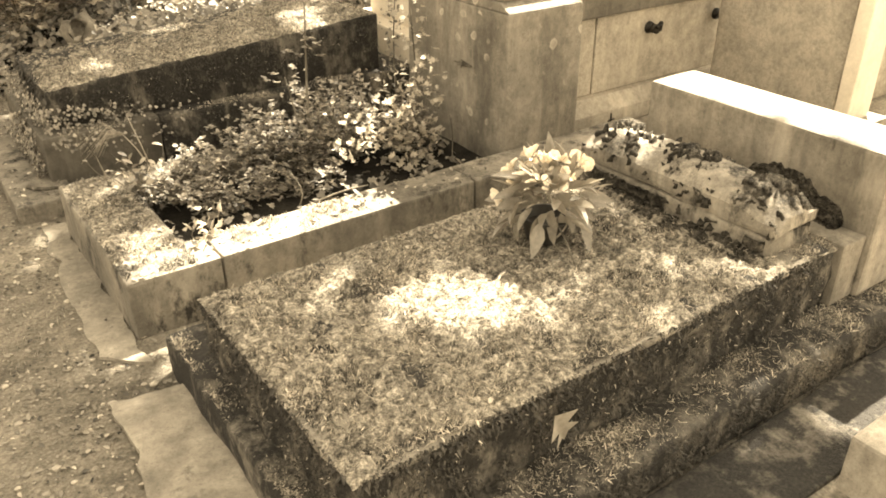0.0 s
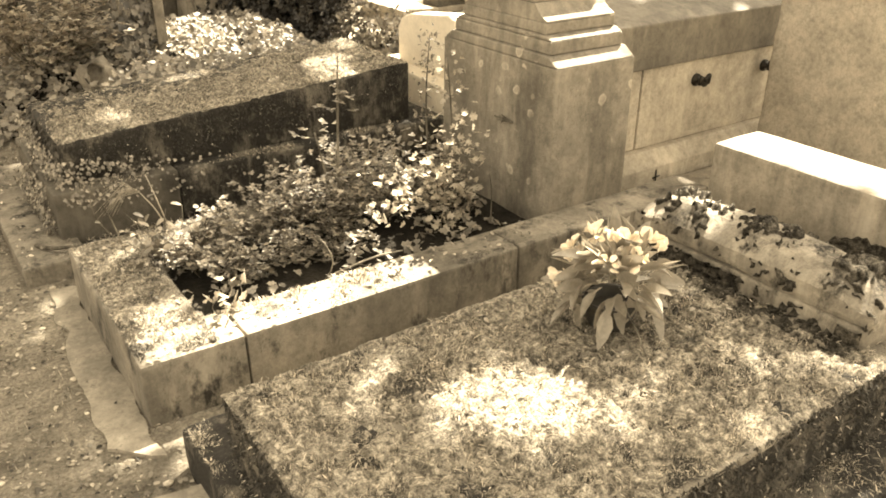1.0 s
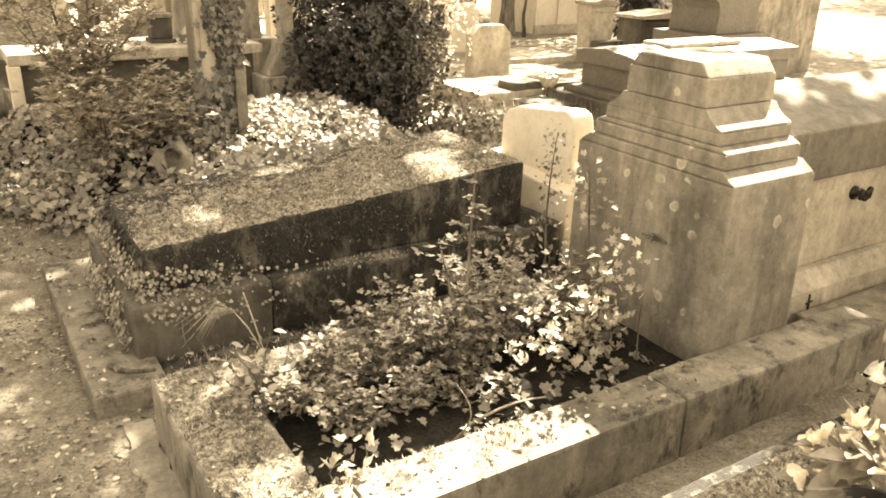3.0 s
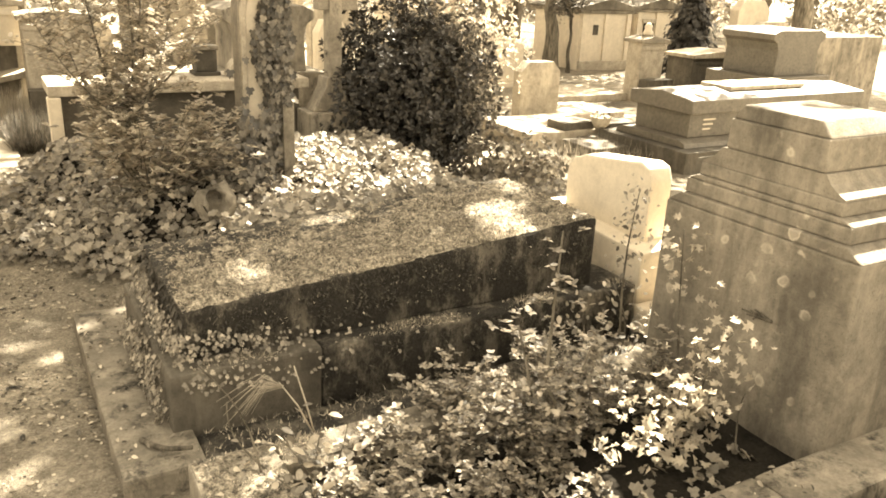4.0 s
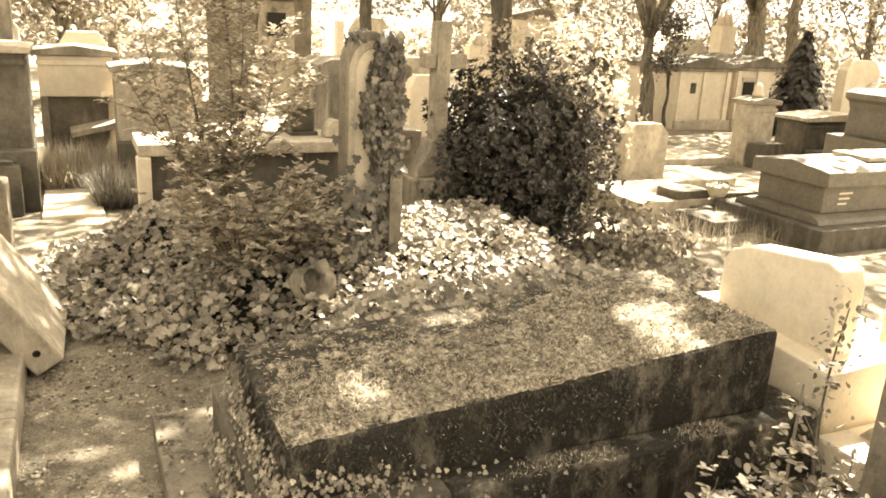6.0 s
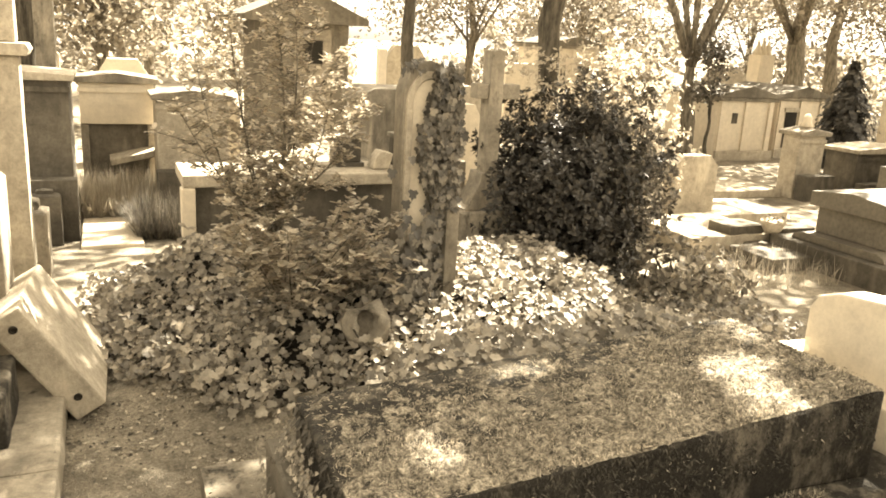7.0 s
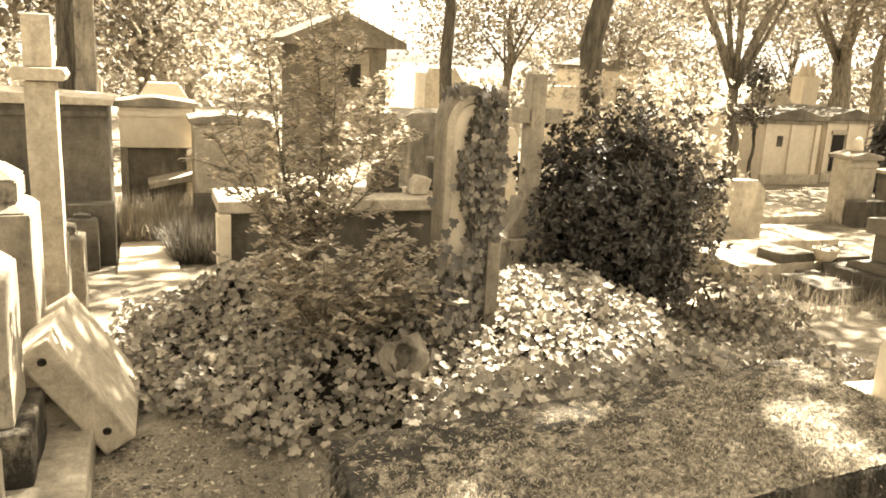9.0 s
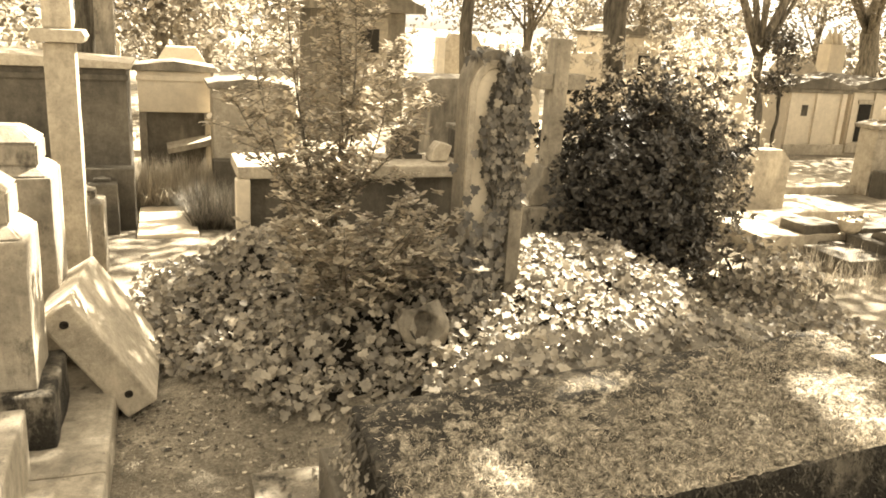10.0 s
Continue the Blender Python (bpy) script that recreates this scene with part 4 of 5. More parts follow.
def flower_bowl(x, y, z, r, mat_pot, name="flower_bowl", label="dark round flower bowl with a few withered plants", seed=1):
    t = thing(name, (x, y, z), label, "flower bowl")
    part("bowl", turned([(r * 0.55, z), (r * 0.8, z + r * 0.35), (r, z + r * 0.95), (r * 1.03, z + r), (r * 0.9, z + r), (r * 0.8, z + r * 0.8)], x, y), mat_pot, t)
    q = np.random.default_rng(seed)
    n = 36
    P = np.stack([x + q.normal(size=n) * r * 0.5, y + q.normal(size=n) * r * 0.5, z + r * (0.9 + 0.5 * q.uniform(size=n))], 1)
    ob = hang(leaves("withered_plants", P, q.normal(size=(n, 3)) + np.array([0, 0, 1.0]), q.uniform(r * 0.2, r * 0.5, n), OVAL, M_SHRUB, q), t)
    tagged(ob, "withered leaves", kind="stuff")


solid("paving_slab", block(3.31, 4.6, 4.2, 5.6, -0.03, 0.06, 0.012, 0.006, 0.2), M_PALE, "sunlit pale paving slab between graves", "slab")
flower_bowl(3.55, 4.35, 0.06, 0.14, M_POT)


def small_marker(x, y, w, h, d, mat, label, z=0.0, group="small markers"):
    t = thing("grave_marker", (x, y, z), label, "headstone", group)
    part("stone", prism([(x - w / 2, z + 0.06), (x + w / 2, z + 0.06), (x + w / 2, z + h * 0.85), (x + w * 0.3, z + h), (x - w * 0.3, z + h), (x - w / 2, z + h * 0.85)], "y", y - d / 2, y + d / 2, 0.01), mat, t)
    part("base", block(x - w * 0.65, x + w * 0.65, y - d, y + d, z - 0.02, z + 0.058, 0.008, 0.003, 0.15), mat, t)


small_marker(4.25, 4.75, 0.42, 0.62, 0.12, M_PALE, "small pale grave marker behind the flower bowl")


# ---- ivy grave ----
def ivy_cover():
    r = np.random.default_rng(61)
    P, N, S = [], [], []
    while len(P) < 25000:
        x, y = r.uniform(-0.15, 4.2), r.uniform(4.95, 8.2)
        edge = 5.72 + 0.9 * (1 - smooth(-0.1, 0.75, x)) - 0.70 * smooth(0.9, 1.3, x) + 0.10 * patchy(x, y, 2.0, 5.0)
        edge = max(edge, 5.0)
        if y < edge or x < -0.02 + 0.10 * patchy(x, y, 1.5, 8.0):
            continue
        if math.hypot(x - 1.26, y - 5.92) < 0.10:
            continue
        if x > 3.0 and y > 6.9 or x > 3.3 and y < 5.7 + 0.3 * patchy(x, y, 2.0, 6.0):
            continue
        z = mound(x, y)
        if y < 5.35 and x > 0.9:
            z = max(z, 0.42 * smooth(0.8, 1.4, x) * (1 - smooth(2.5, 3.2, x)) + 0.04)
        lump = 0.07 * patchy(x, y, 4.5, 3.0)
        P.append((x, y, z + max(0.0, 0.05 + lump + r.uniform(-0.06, 0.07))))
        N.append((r.normal() * 0.55 - 0.25, r.normal() * 0.55 - 0.5, 1))
        S.append(0.024 + 0.036 * r.uniform() ** 1.4)
    tagged(leaves("ivy_carpet", P, N, S, IVYLEAF, M_IVY, r, 0.2, 0.3), "thick carpet of ivy over a sunken grave", "ivy", kind="stuff")


ivy_cover()


# Added dark sheet: the shade in the ivy's gaps, as colour.
def ivy_gap_shade():
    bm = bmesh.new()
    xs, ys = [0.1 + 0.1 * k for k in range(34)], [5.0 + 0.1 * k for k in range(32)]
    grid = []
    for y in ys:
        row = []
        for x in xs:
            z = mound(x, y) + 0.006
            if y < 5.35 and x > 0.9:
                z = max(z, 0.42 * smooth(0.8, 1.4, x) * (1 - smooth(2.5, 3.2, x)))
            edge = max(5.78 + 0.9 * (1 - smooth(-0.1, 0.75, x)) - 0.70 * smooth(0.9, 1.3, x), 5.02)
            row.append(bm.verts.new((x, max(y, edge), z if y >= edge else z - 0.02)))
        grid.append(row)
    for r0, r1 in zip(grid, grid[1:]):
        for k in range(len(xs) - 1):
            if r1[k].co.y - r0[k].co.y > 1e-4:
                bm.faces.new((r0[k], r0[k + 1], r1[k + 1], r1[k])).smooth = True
    solid("ivy_gap_shade", bm, M_SOIL, "dark sheet added under the ivy for the shade between leaves", "soil", kind="structure")


ivy_gap_shade()


def stele():
    # upright arched headstone; its face is turned a little towards the alley
    t = thing("arched_stele", (1.68, 6.32, 0.3), "tall arched headstone, half of it overgrown with ivy", "headstone")
    x0, x1, z0, zs = 1.535, 1.81, 0.25, 1.44
    arch = [(x0, z0), (x1, z0), (x1, zs)] + [((x0 + x1) / 2 + 0.137 * math.cos(a), zs + 0.19 * math.sin(a)) for a in [k * math.pi / 14 for k in range(1, 14)]] + [(x0, zs)]
    slab = part("slab", prism(arch, "y", 6.28, 6.42, 0.012), M_STONE, t)
    xm = (x0 + x1) / 2
    outer = [(xm + 0.126 * math.cos(a), 1.41 + 0.17 * math.sin(a)) for a in [k * math.pi / 18 for k in range(19)]]
    inner = [(xm + 0.096 * math.cos(a), 1.41 + 0.135 * math.sin(a)) for a in [k * math.pi / 18 for k in range(19)]]
    outer = [(xm + 0.126, 0.55)] + outer + [(xm - 0.126, 0.55)]
    inner = [(xm + 0.096, 0.55)] + inner + [(xm - 0.096, 0.55)]
    bm = bmesh.new()
    a0 = [bm.verts.new((x, 6.279, z)) for x, z in outer]
    b0 = [bm.verts.new((x, 6.279, z)) for x, z in inner]
    a1 = [bm.verts.new((x, 6.255, z)) for x, z in outer]
    b1 = [bm.verts.new((x, 6.255, z)) for x, z in inner]
    for k in range(len(outer) - 1):
        bm.faces.new((a1[k], a1[k + 1], b1[k + 1], b1[k]))
        bm.faces.new((a0[k], a0[k + 1], a1[k + 1], a1[k]))
        bm.faces.new((b1[k], b1[k + 1], b0[k + 1], b0[k]))
    bmesh.ops.recalc_face_normals(bm, faces=list(bm.faces))
    part("moulding", bm, M_PALE, slab, "raised arched moulding")
    part("plaque", prism([(xm - 0.092, 0.60), (xm + 0.092, 0.60), (xm + 0.092, 1.41)] + [(xm + 0.092 * math.cos(a), 1.41 + 0.13 * math.sin(a)) for a in [k * math.pi / 10 for k in range(1, 10)]] + [(xm - 0.092, 1.41)], "y", 6.268, 6.279, 0.002), M_WHITE, slab, "smooth pale tablet")
    part("post", block(1.764, 1.836, 6.19, 6.26, 0.25, 0.92, 0.008, 0.003, 0.15), M_STONE, t, "square stone post at the edge")
    r = np.random.default_rng(71)
    P, N, S = [], [], []
    while len(P) < 1200:
        z = r.uniform(0.35, 1.60)
        lo = 1.70 + 0.04 * math.sin(z * 9) + (0.0 if z > 0.85 else -0.22 * (0.85 - z) / 0.4)
        x = r.uniform(lo - 0.06, 1.83 - 0.03 * (z > 1.5))
        if z > 1.5 and x < 1.66:
            continue
        if z < 0.9 and x > 1.745:
            continue
        P.append((x, 6.26 - r.uniform(0, 0.08), z))
        N.append((r.normal() * 0.4, -1, 0.5 + r.normal() * 0.3))
        S.append(r.uniform(0.025, 0.055))
    for k in range(300):
        P.append((r.uniform(1.42, 1.66), 6.2 - r.uniform(0, 0.15), 0.35 + abs(r.normal()) * 0.26))
        N.append((r.normal() * 0.4, -1, 0.6)); S.append(r.uniform(0.03, 0.06))
    for k in range(60):
        P.append((r.uniform(1.56, 1.82), 6.30 + r.normal() * 0.06, 1.58 + r.uniform(0, 0.06)))
        N.append((r.normal(), -0.5, 1)); S.append(r.uniform(0.03, 0.06))
    D = np.tile(np.array([[0, -0.2, -1.0]]), (len(P), 1))
    ob = leaves("climbing_ivy", P, N, S, IVYLEAF, M_CLIMB, r, 0.2, 0.25, forward=D)
    tagged(ob, "ivy climbing the arched headstone", "ivy", kind="stuff")


stele()


def stone_cross():
    t = thing("stone_cross", (2.58, 7.5, 0.2), "plain stone cross on a tapering base, leaning slightly", "cross")
    part("upright", block(2.565, 2.665, 7.42, 7.56, 0.72, 1.685, 0.008, 0.003, 0.2), M_ALLEY, t)
    for x0, x1 in ((2.475, 2.562), (2.668, 2.80)):
        part("arm", block(x0, x1, 7.435, 7.545, 1.365, 1.465, 0.008, 0.003, 0.2), M_ALLEY, t)
    part("shoulder", prism([(2.42, 0.60), (2.76, 0.60), (2.66, 0.78), (2.645, 0.86), (2.535, 0.86), (2.52, 0.78)], "y", 7.40, 7.60, 0.008), M_ALLEY, t)
    part("base", block(2.37, 2.80, 7.34, 7.66, 0.05, 0.597, 0.012, 0.004, 0.15), M_ALLEY, t)


stone_cross()


def hollow_stump(x, y, z):
    """Broken stone urn half sunk in the ivy."""
    bm = turned([(0.06, z), (0.10, z + 0.03), (0.115, z + 0.08), (0.085, z + 0.13), (0.070, z + 0.13), (0.062, z + 0.10), (0.050, z + 0.02)], 0, 0, 14)
    bmesh.ops.transform(bm, matrix=Matrix.Translation((x, y, z)) @ pose(0, 0, 0, 68, -10, 0) @ Matrix.Translation((0, 0, -z)), verts=list(bm.verts))
    roughen(bm, 0.05, 11, 3)
    solid("broken_urn", bm, M_STONE, "broken stone urn lying half sunk in the ivy", "urn")


hollow_stump(1.27, 5.99, 0.37)

# sapling shrub in the ivy
def young_tree(base, seed):
    """A slender young tree: a few rising limbs, short twigs, leaves in loose whorls along them."""
    t = thing("young_tree", base, "loose young tree with several thin stems standing in the ivy", "tree")
    r = np.random.default_rng(seed)
    bm = bmesh.new()
    P, N, F = [], [], []
    trunk = stem(bm, base, (base[0] - 0.01, base[1], 0.95), 0.020, 0.013, 0.02, 7, seed)
    part("trunk", bm, M_TWIG, t)
    ends = [(-0.36, 1.72), (-0.20, 2.02), (-0.05, 2.16), (0.09, 2.02), (0.24, 1.86), (0.38, 1.66), (-0.42, 1.38), (0.40, 1.36), (0.02, 1.78), (-0.14, 1.56), (0.20, 1.45)]
    for k, (dx, top) in enumerate(ends):
        s0 = trunk[2 + k % 4]
        tip = (base[0] + 1.12 * dx, base[1] + r.uniform(-0.30, 0.30), top)
        bm = bmesh.new()
        pts = stem(bm, s0, tip, 0.0065, 0.002, 0.09, 9, seed * 9 + k)
        for j in range(30):
            f = 0.10 + 0.90 * (j + r.uniform()) / 30
            q = f * (len(pts) - 1)
            i = min(int(q), len(pts) - 2)
            c = pts[i].lerp(pts[i + 1], q - i)
            a = r.uniform(0, 6.28)
            ln = r.uniform(0.06, 0.22) * (1.2 - 0.5 * f)
            e = c + Vector((math.cos(a) * ln, math.sin(a) * ln, ln * r.uniform(0.2, 0.8)))
            tube(bm, [c, e], [0.0025, 0.0015], 4)
            for g in (0.3, 0.65, 1.0, 1.15):
                p = c.lerp(e, g)
                for h in range(6):
                    b = 6.28 * (h + 0.5 * r.uniform()) / 6
                    el = r.uniform(-0.2, 0.9)
                    P.append(np.array(p) + r.normal(size=3) * 0.008)
                    F.append((math.cos(b) * math.cos(el), math.sin(b) * math.cos(el), math.sin(el)))
                    N.append((-math.cos(b) * math.sin(el), -math.sin(b) * math.sin(el), math.cos(el)))
        part("limb", bm, M_TWIG, t)
    hang(leaves("foliage", P, N, r.uniform(0.022, 0.044, len(P)), OVAL, M_YOUNG, r, forward=F), t)
    return t


young_tree((0.93, 6.45, 0.3), 12)

rs = random.Random(13)
tips = [(0.98 + rs.uniform(-0.45, 0.55), 6.25 + rs.uniform(-0.3, 0.3), rs.uniform(0.62, 0.98)) for k in range(30)]
shrub("low_shrub", "bushy low shrub with pale leaves round the young tree", (1.0, 6.3, 0.3), tips, 26, 0.040, OVAL, M_YOUNG, 96, 0.005, 0.30, 0.06, "shrub", whorl=6)


def big_bush(name, label, c, rad, count, size, mat, seed, outline=OVAL, trunk_to=0.0, ragged=0.32, tuft=8):
    """A dense bush: branches from the foot, leaf tufts over an uneven shell and a thicker shade inside."""
    t = thing(name, (c[0], c[1], trunk_to), label, "bush")
    r = np.random.default_rng(seed)
    bm = bmesh.new()
    for k in range(12):
        a = r.uniform(0, 6.28)
        stem(bm, (c[0], c[1], trunk_to), (c[0] + rad[0] * 0.6 * math.cos(a), c[1] + rad[1] * 0.6 * math.sin(a), c[2] + rad[2] * r.uniform(-0.2, 0.7)), 0.02, 0.006, 0.1, 6, seed + k)
    part("branchwork", bm, M_BARK, t)
    P, N, F = [], [], []
    while len(P) < count:
        d = r.normal(size=3)
        d /= np.linalg.norm(d)
        lump = 1 + ragged * noise.fractal(Vector(d) * 2.2 + Vector((seed, 0, 0)), 1.0, 2.0, 2) + ragged * 0.7 * noise.fractal(Vector(d) * 6.5 + Vector((0, seed, 0)), 1.0, 2.0, 2)
        f = lump * (1 - 0.5 * r.uniform() ** 2.2)
        p = np.array(c) + d * np.array(rad) * f
        if p[2] < trunk_to + 0.03:
            continue
        axis = d + np.array([0, 0, 0.45]) + 0.45 * r.normal(size=3)
        axis /= np.linalg.norm(axis)
        for k in range(tuft):
            q = r.normal(size=3)
            q -= axis * (q @ axis)
            q /= np.linalg.norm(q)
            el = r.uniform(0.1, 1.1)
            fw = q * math.cos(el) + axis * math.sin(el)
            P.append(p + fw * size * 0.15)
            F.append(fw)
            N.append(axis * math.cos(el) - q * math.sin(el))
    hang(leaves("foliage", P, N, r.uniform(size * 0.6, size * 1.3, len(P)), outline, mat, r, forward=F), t)
    return t


big_bush("dark_bush", "dense dark evergreen bush with glossy leaves", (3.16, 7.40, 0.66), (0.56, 0.58, 0.66), 28000, 0.046, M_DARKLEAF, 5, WIDE, 0.0, 0.40)
# Added bush: lighter leaves stand for sun on the evergreen's right half.
big_bush("lit_side_bush", "looser bush added in greyer leaves for the sunlit side of the dark evergreen", (3.62, 7.48, 0.72), (0.40, 0.48, 0.68), 15000, 0.042, M_CLIMB, 9, WIDE, 0.0, 0.45)
big_bush("pale_bush", "sunlit loose bush behind the dark evergreen", (4.25, 8.6, 1.10), (0.78, 0.6, 0.72), 8000, 0.045, M_PALELEAF, 6, WIDE, 0.0, 0.6, 5)
big_bush("low_bush", "low dark spreading bush at the foot of the evergreen", (3.95, 6.95, 0.15), (0.48, 0.38, 0.26), 1600, 0.05, M_IVY, 7, OVAL, 0.0, 0.5, 5)


# ---- headstones on the other side of the alley ----
def alley_stone(x0, x1, y0, y1, z0, z1, cap, mat, label):
    t = thing("alley_headstone", ((x0 + x1) / 2, (y0 + y1) / 2, z0), label, "headstone", "headstones along the alley")
    part("shaft", block(x0, x1, y0, y1, z0, z1, 0.012, 0.004, 0.12, seed=y0), mat, t)
    def frustum(a, b, za, zb):
        bm = bmesh.new()
        bmesh.ops.create_cube(bm, size=1.0)
        for v in bm.verts:
            i = a if v.co.z < 0 else b
            v.co = Vector((x0 + i if v.co.x < 0 else x1 - i, y0 + i if v.co.y < 0 else y1 - i, za if v.co.z < 0 else zb))
        bmesh.ops.bevel(bm, geom=list(bm.edges), offset=0.008, segments=2, affect="EDGES")
        return bm
    part("shoulder", frustum(0.004, 0.05, z1 + 0.001, z1 + cap * 0.2), mat, t, "sloping shoulder")
    part("neck", frustum(0.05, 0.05, z1 + cap * 0.202, z1 + cap * 0.68), mat, t)
    part("cap", frustum(0.045, 0.12, z1 + cap * 0.682, z1 + cap), mat, t, "chamfered cap")
    return t


for y0, y1 in ((3.9, 5.395), (5.40, 6.9)):
    solid("alley_step", block(-1.6, -0.065, y0, y1, -0.05, 0.15, 0.016, 0.006, 0.12, seed=y0), M_ALLEY, "long worn stone step along the alley", "step", group="alley steps")
solid("mossy_block", block(-0.95, -0.24, 5.60, 6.02, 0.15, 0.37, 0.014, 0.008, 0.06), M_MOSSY, "dark mossy stone block under a headstone", "block")
solid("near_slab", block(-1.5, -0.305, 4.7, 5.44, 0.15, 0.40, 0.014, 0.005, 0.1), M_ALLEY, "pale stone slab at the alley's edge", "slab")
alley_stone(-0.88, -0.295, 5.64, 5.95, 0.372, 0.93, 0.24, M_ALLEY, "pale headstone with a chamfered cap on a mossy block")
alley_stone(-0.90, -0.285, 6.32, 6.68, 0.15, 1.02, 0.20, M_ALLEY, "second pale headstone with a chamfered cap")
alley_stone(-0.75, -0.27, 7.6, 7.85, 0.0, 0.62, 0.12, M_ALLEY, "lower pale headstone further down the alley")
alley_stone(-0.75, -0.22, 8.15, 8.4, 0.0, 0.50, 0.10, M_STONE, "low grey headstone with a stepped cap")
alley_stone(-0.42, -0.19, 9.25, 9.75, 0.0, 0.40, 0.05, M_DARK, "low dark box tomb with a chamfered cap")


def alley_pillar():
    t = thing("alley_pillar", (-0.3, 7.05, 0), "slim pale stone pillar with a moulded collar", "pillar")
    part("shaft", block(-0.36, -0.22, 6.98, 7.12, 0.25, 1.545, 0.008, 0.003, 0.15), M_PALE, t)
    part("collar", prism([(-0.40, 1.55), (-0.18, 1.55), (-0.165, 1.58), (-0.18, 1.61), (-0.40, 1.61), (-0.415, 1.58)], "y", 6.93, 7.17, 0.006), M_PALE, t)
    part("head", block(-0.355, -0.225, 6.985, 7.115, 1.612, 1.86, 0.012, 0.003, 0.15), M_PALE, t)
    part("base", block(-0.46, -0.14, 6.86, 7.24, -0.02, 0.247, 0.012, 0.004, 0.15), M_PALE, t)


alley_pillar()


def leaning_lid():
    """A thick ridged stone lid, fallen from its grave and leaning on its long edge."""
    u, v = Vector((0.513, 0.185, -0.838)).normalized(), Vector((-0.092, 0.983, 0.161)).normalized()
    n = u.cross(v).normalized()
    v = n.cross(u)
    m = Matrix.Translation((-0.209, 5.95, 0.592)) @ Matrix((u, v, n)).transposed().to_4x4()
    bm = prism([(0.0, 0.0), (0.605, 0.0), (0.78, 0.765), (0.2, 0.79), (0.06, 0.30)], "z", -0.145, 0.0, 0.012)
    bmesh.ops.transform(bm, matrix=m, verts=list(bm.verts))
    t = thing("fallen_gravestone", m.translation, "thick pale gravestone fallen against the alley step", "gravestone")
    body = part("stone", bm, M_PALE, t)
    for a in (0.07, 0.50):
        b2 = turned([(0.018, 0), (0.018, 0.006), (0.009, 0.006), (0.009, 0.001)], 0, 0, 10)
        bmesh.ops.transform(b2, matrix=m @ pose(a, -0.001, -0.07, 90, 0, 0), verts=list(b2.verts))
        part("bolt_hole", b2, M_BRONZE, body, "dark bolt hole")


leaning_lid()


# ---- graves behind the ivy ----
def long_tomb():
    t = thing("long_low_tomb", (1.3, 8.1, 0), "long low stone tomb, its top edge pale for the sun on it", "tomb")
    part("body", block(0.66, 2.4, 7.68, 8.05, -0.02, 0.76, 0.012, 0.004, 0.2), M_DARK, t)
    # Paler material than the body: sunlight on the top, as colour.
    part("top", block(0.58, 2.45, 7.58, 8.12, 0.762, 0.84, 0.012, 0.003, 0.2), M_PALE, t)
    part("corner", block(0.57, 0.655, 7.57, 7.672, 0.0, 0.758, 0.01, 0.003, 0.2), M_WHITE, t)


long_tomb()


def pedestal_tomb(x, y, w, d, z0, z1, mat, label, name="pedestal_tomb"):
    t = thing(name, (x, y, 0), label, "tomb")
    h = z1 - z0
    part("base", block(x - w * 0.62, x + w * 0.62, y - d * 0.62, y + d * 0.62, -0.02, z0, 0.012, 0.003, 0.25), mat, t)
    prof = [(x - w * 0.42, z0 + 0.002), (x + w * 0.42, z0 + 0.002), (x + w * 0.40, z0 + h * 0.55), (x + w * 0.44, z0 + h * 0.72), (x + w * 0.52, z0 + h * 0.8), (x + w * 0.52, z0 + h * 0.92),
            (x + w * 0.40, z0 + h), (x - w * 0.40, z0 + h), (x - w * 0.52, z0 + h * 0.92), (x - w * 0.52, z0 + h * 0.8), (x - w * 0.44, z0 + h * 0.72), (x - w * 0.40, z0 + h * 0.55)]
    part("sarcophagus", prism(prof, "y", y - d / 2, y + d / 2, 0.008), mat, t, "sarcophagus with a flared rim")
    return t


pedestal_tomb(2.65, 9.5, 0.85, 0.7, 0.68, 1.30, M_STONE, "stone sarcophagus with a flared rim on a tall base")


def planter(x, y, z):
    """A square stone planter with a moulded rim and a step foot."""
    t = thing("stone_planter", (x, y, z), "dark square stone planter on the long tomb", "planter", "planters on the tomb")
    part("foot", block(x - 0.10, x + 0.10, y - 0.10, y + 0.10, z, z + 0.03, 0.006, 0.0, 0), M_DARK, t)
    part("box", block(x - 0.08, x + 0.08, y - 0.08, y + 0.08, z + 0.032, z + 0.19, 0.008, 0.0, 0), M_DARK, t)
    part("rim", block(x - 0.095, x + 0.095, y - 0.095, y + 0.095, z + 0.192, z + 0.225, 0.008, 0.0, 0), M_STONE, t, "paler rim")


planter(1.73, 7.95, 0.84)
planter(2.16, 7.98, 0.84)
solid("open_book", prism([(1.85, 0.845), (1.97, 0.845), (2.00, 0.95), (1.91, 0.97), (1.87, 0.92)], "y", 7.72, 7.86, 0.01), M_PALE, "small pale stone ornament on the long tomb", "ornament")


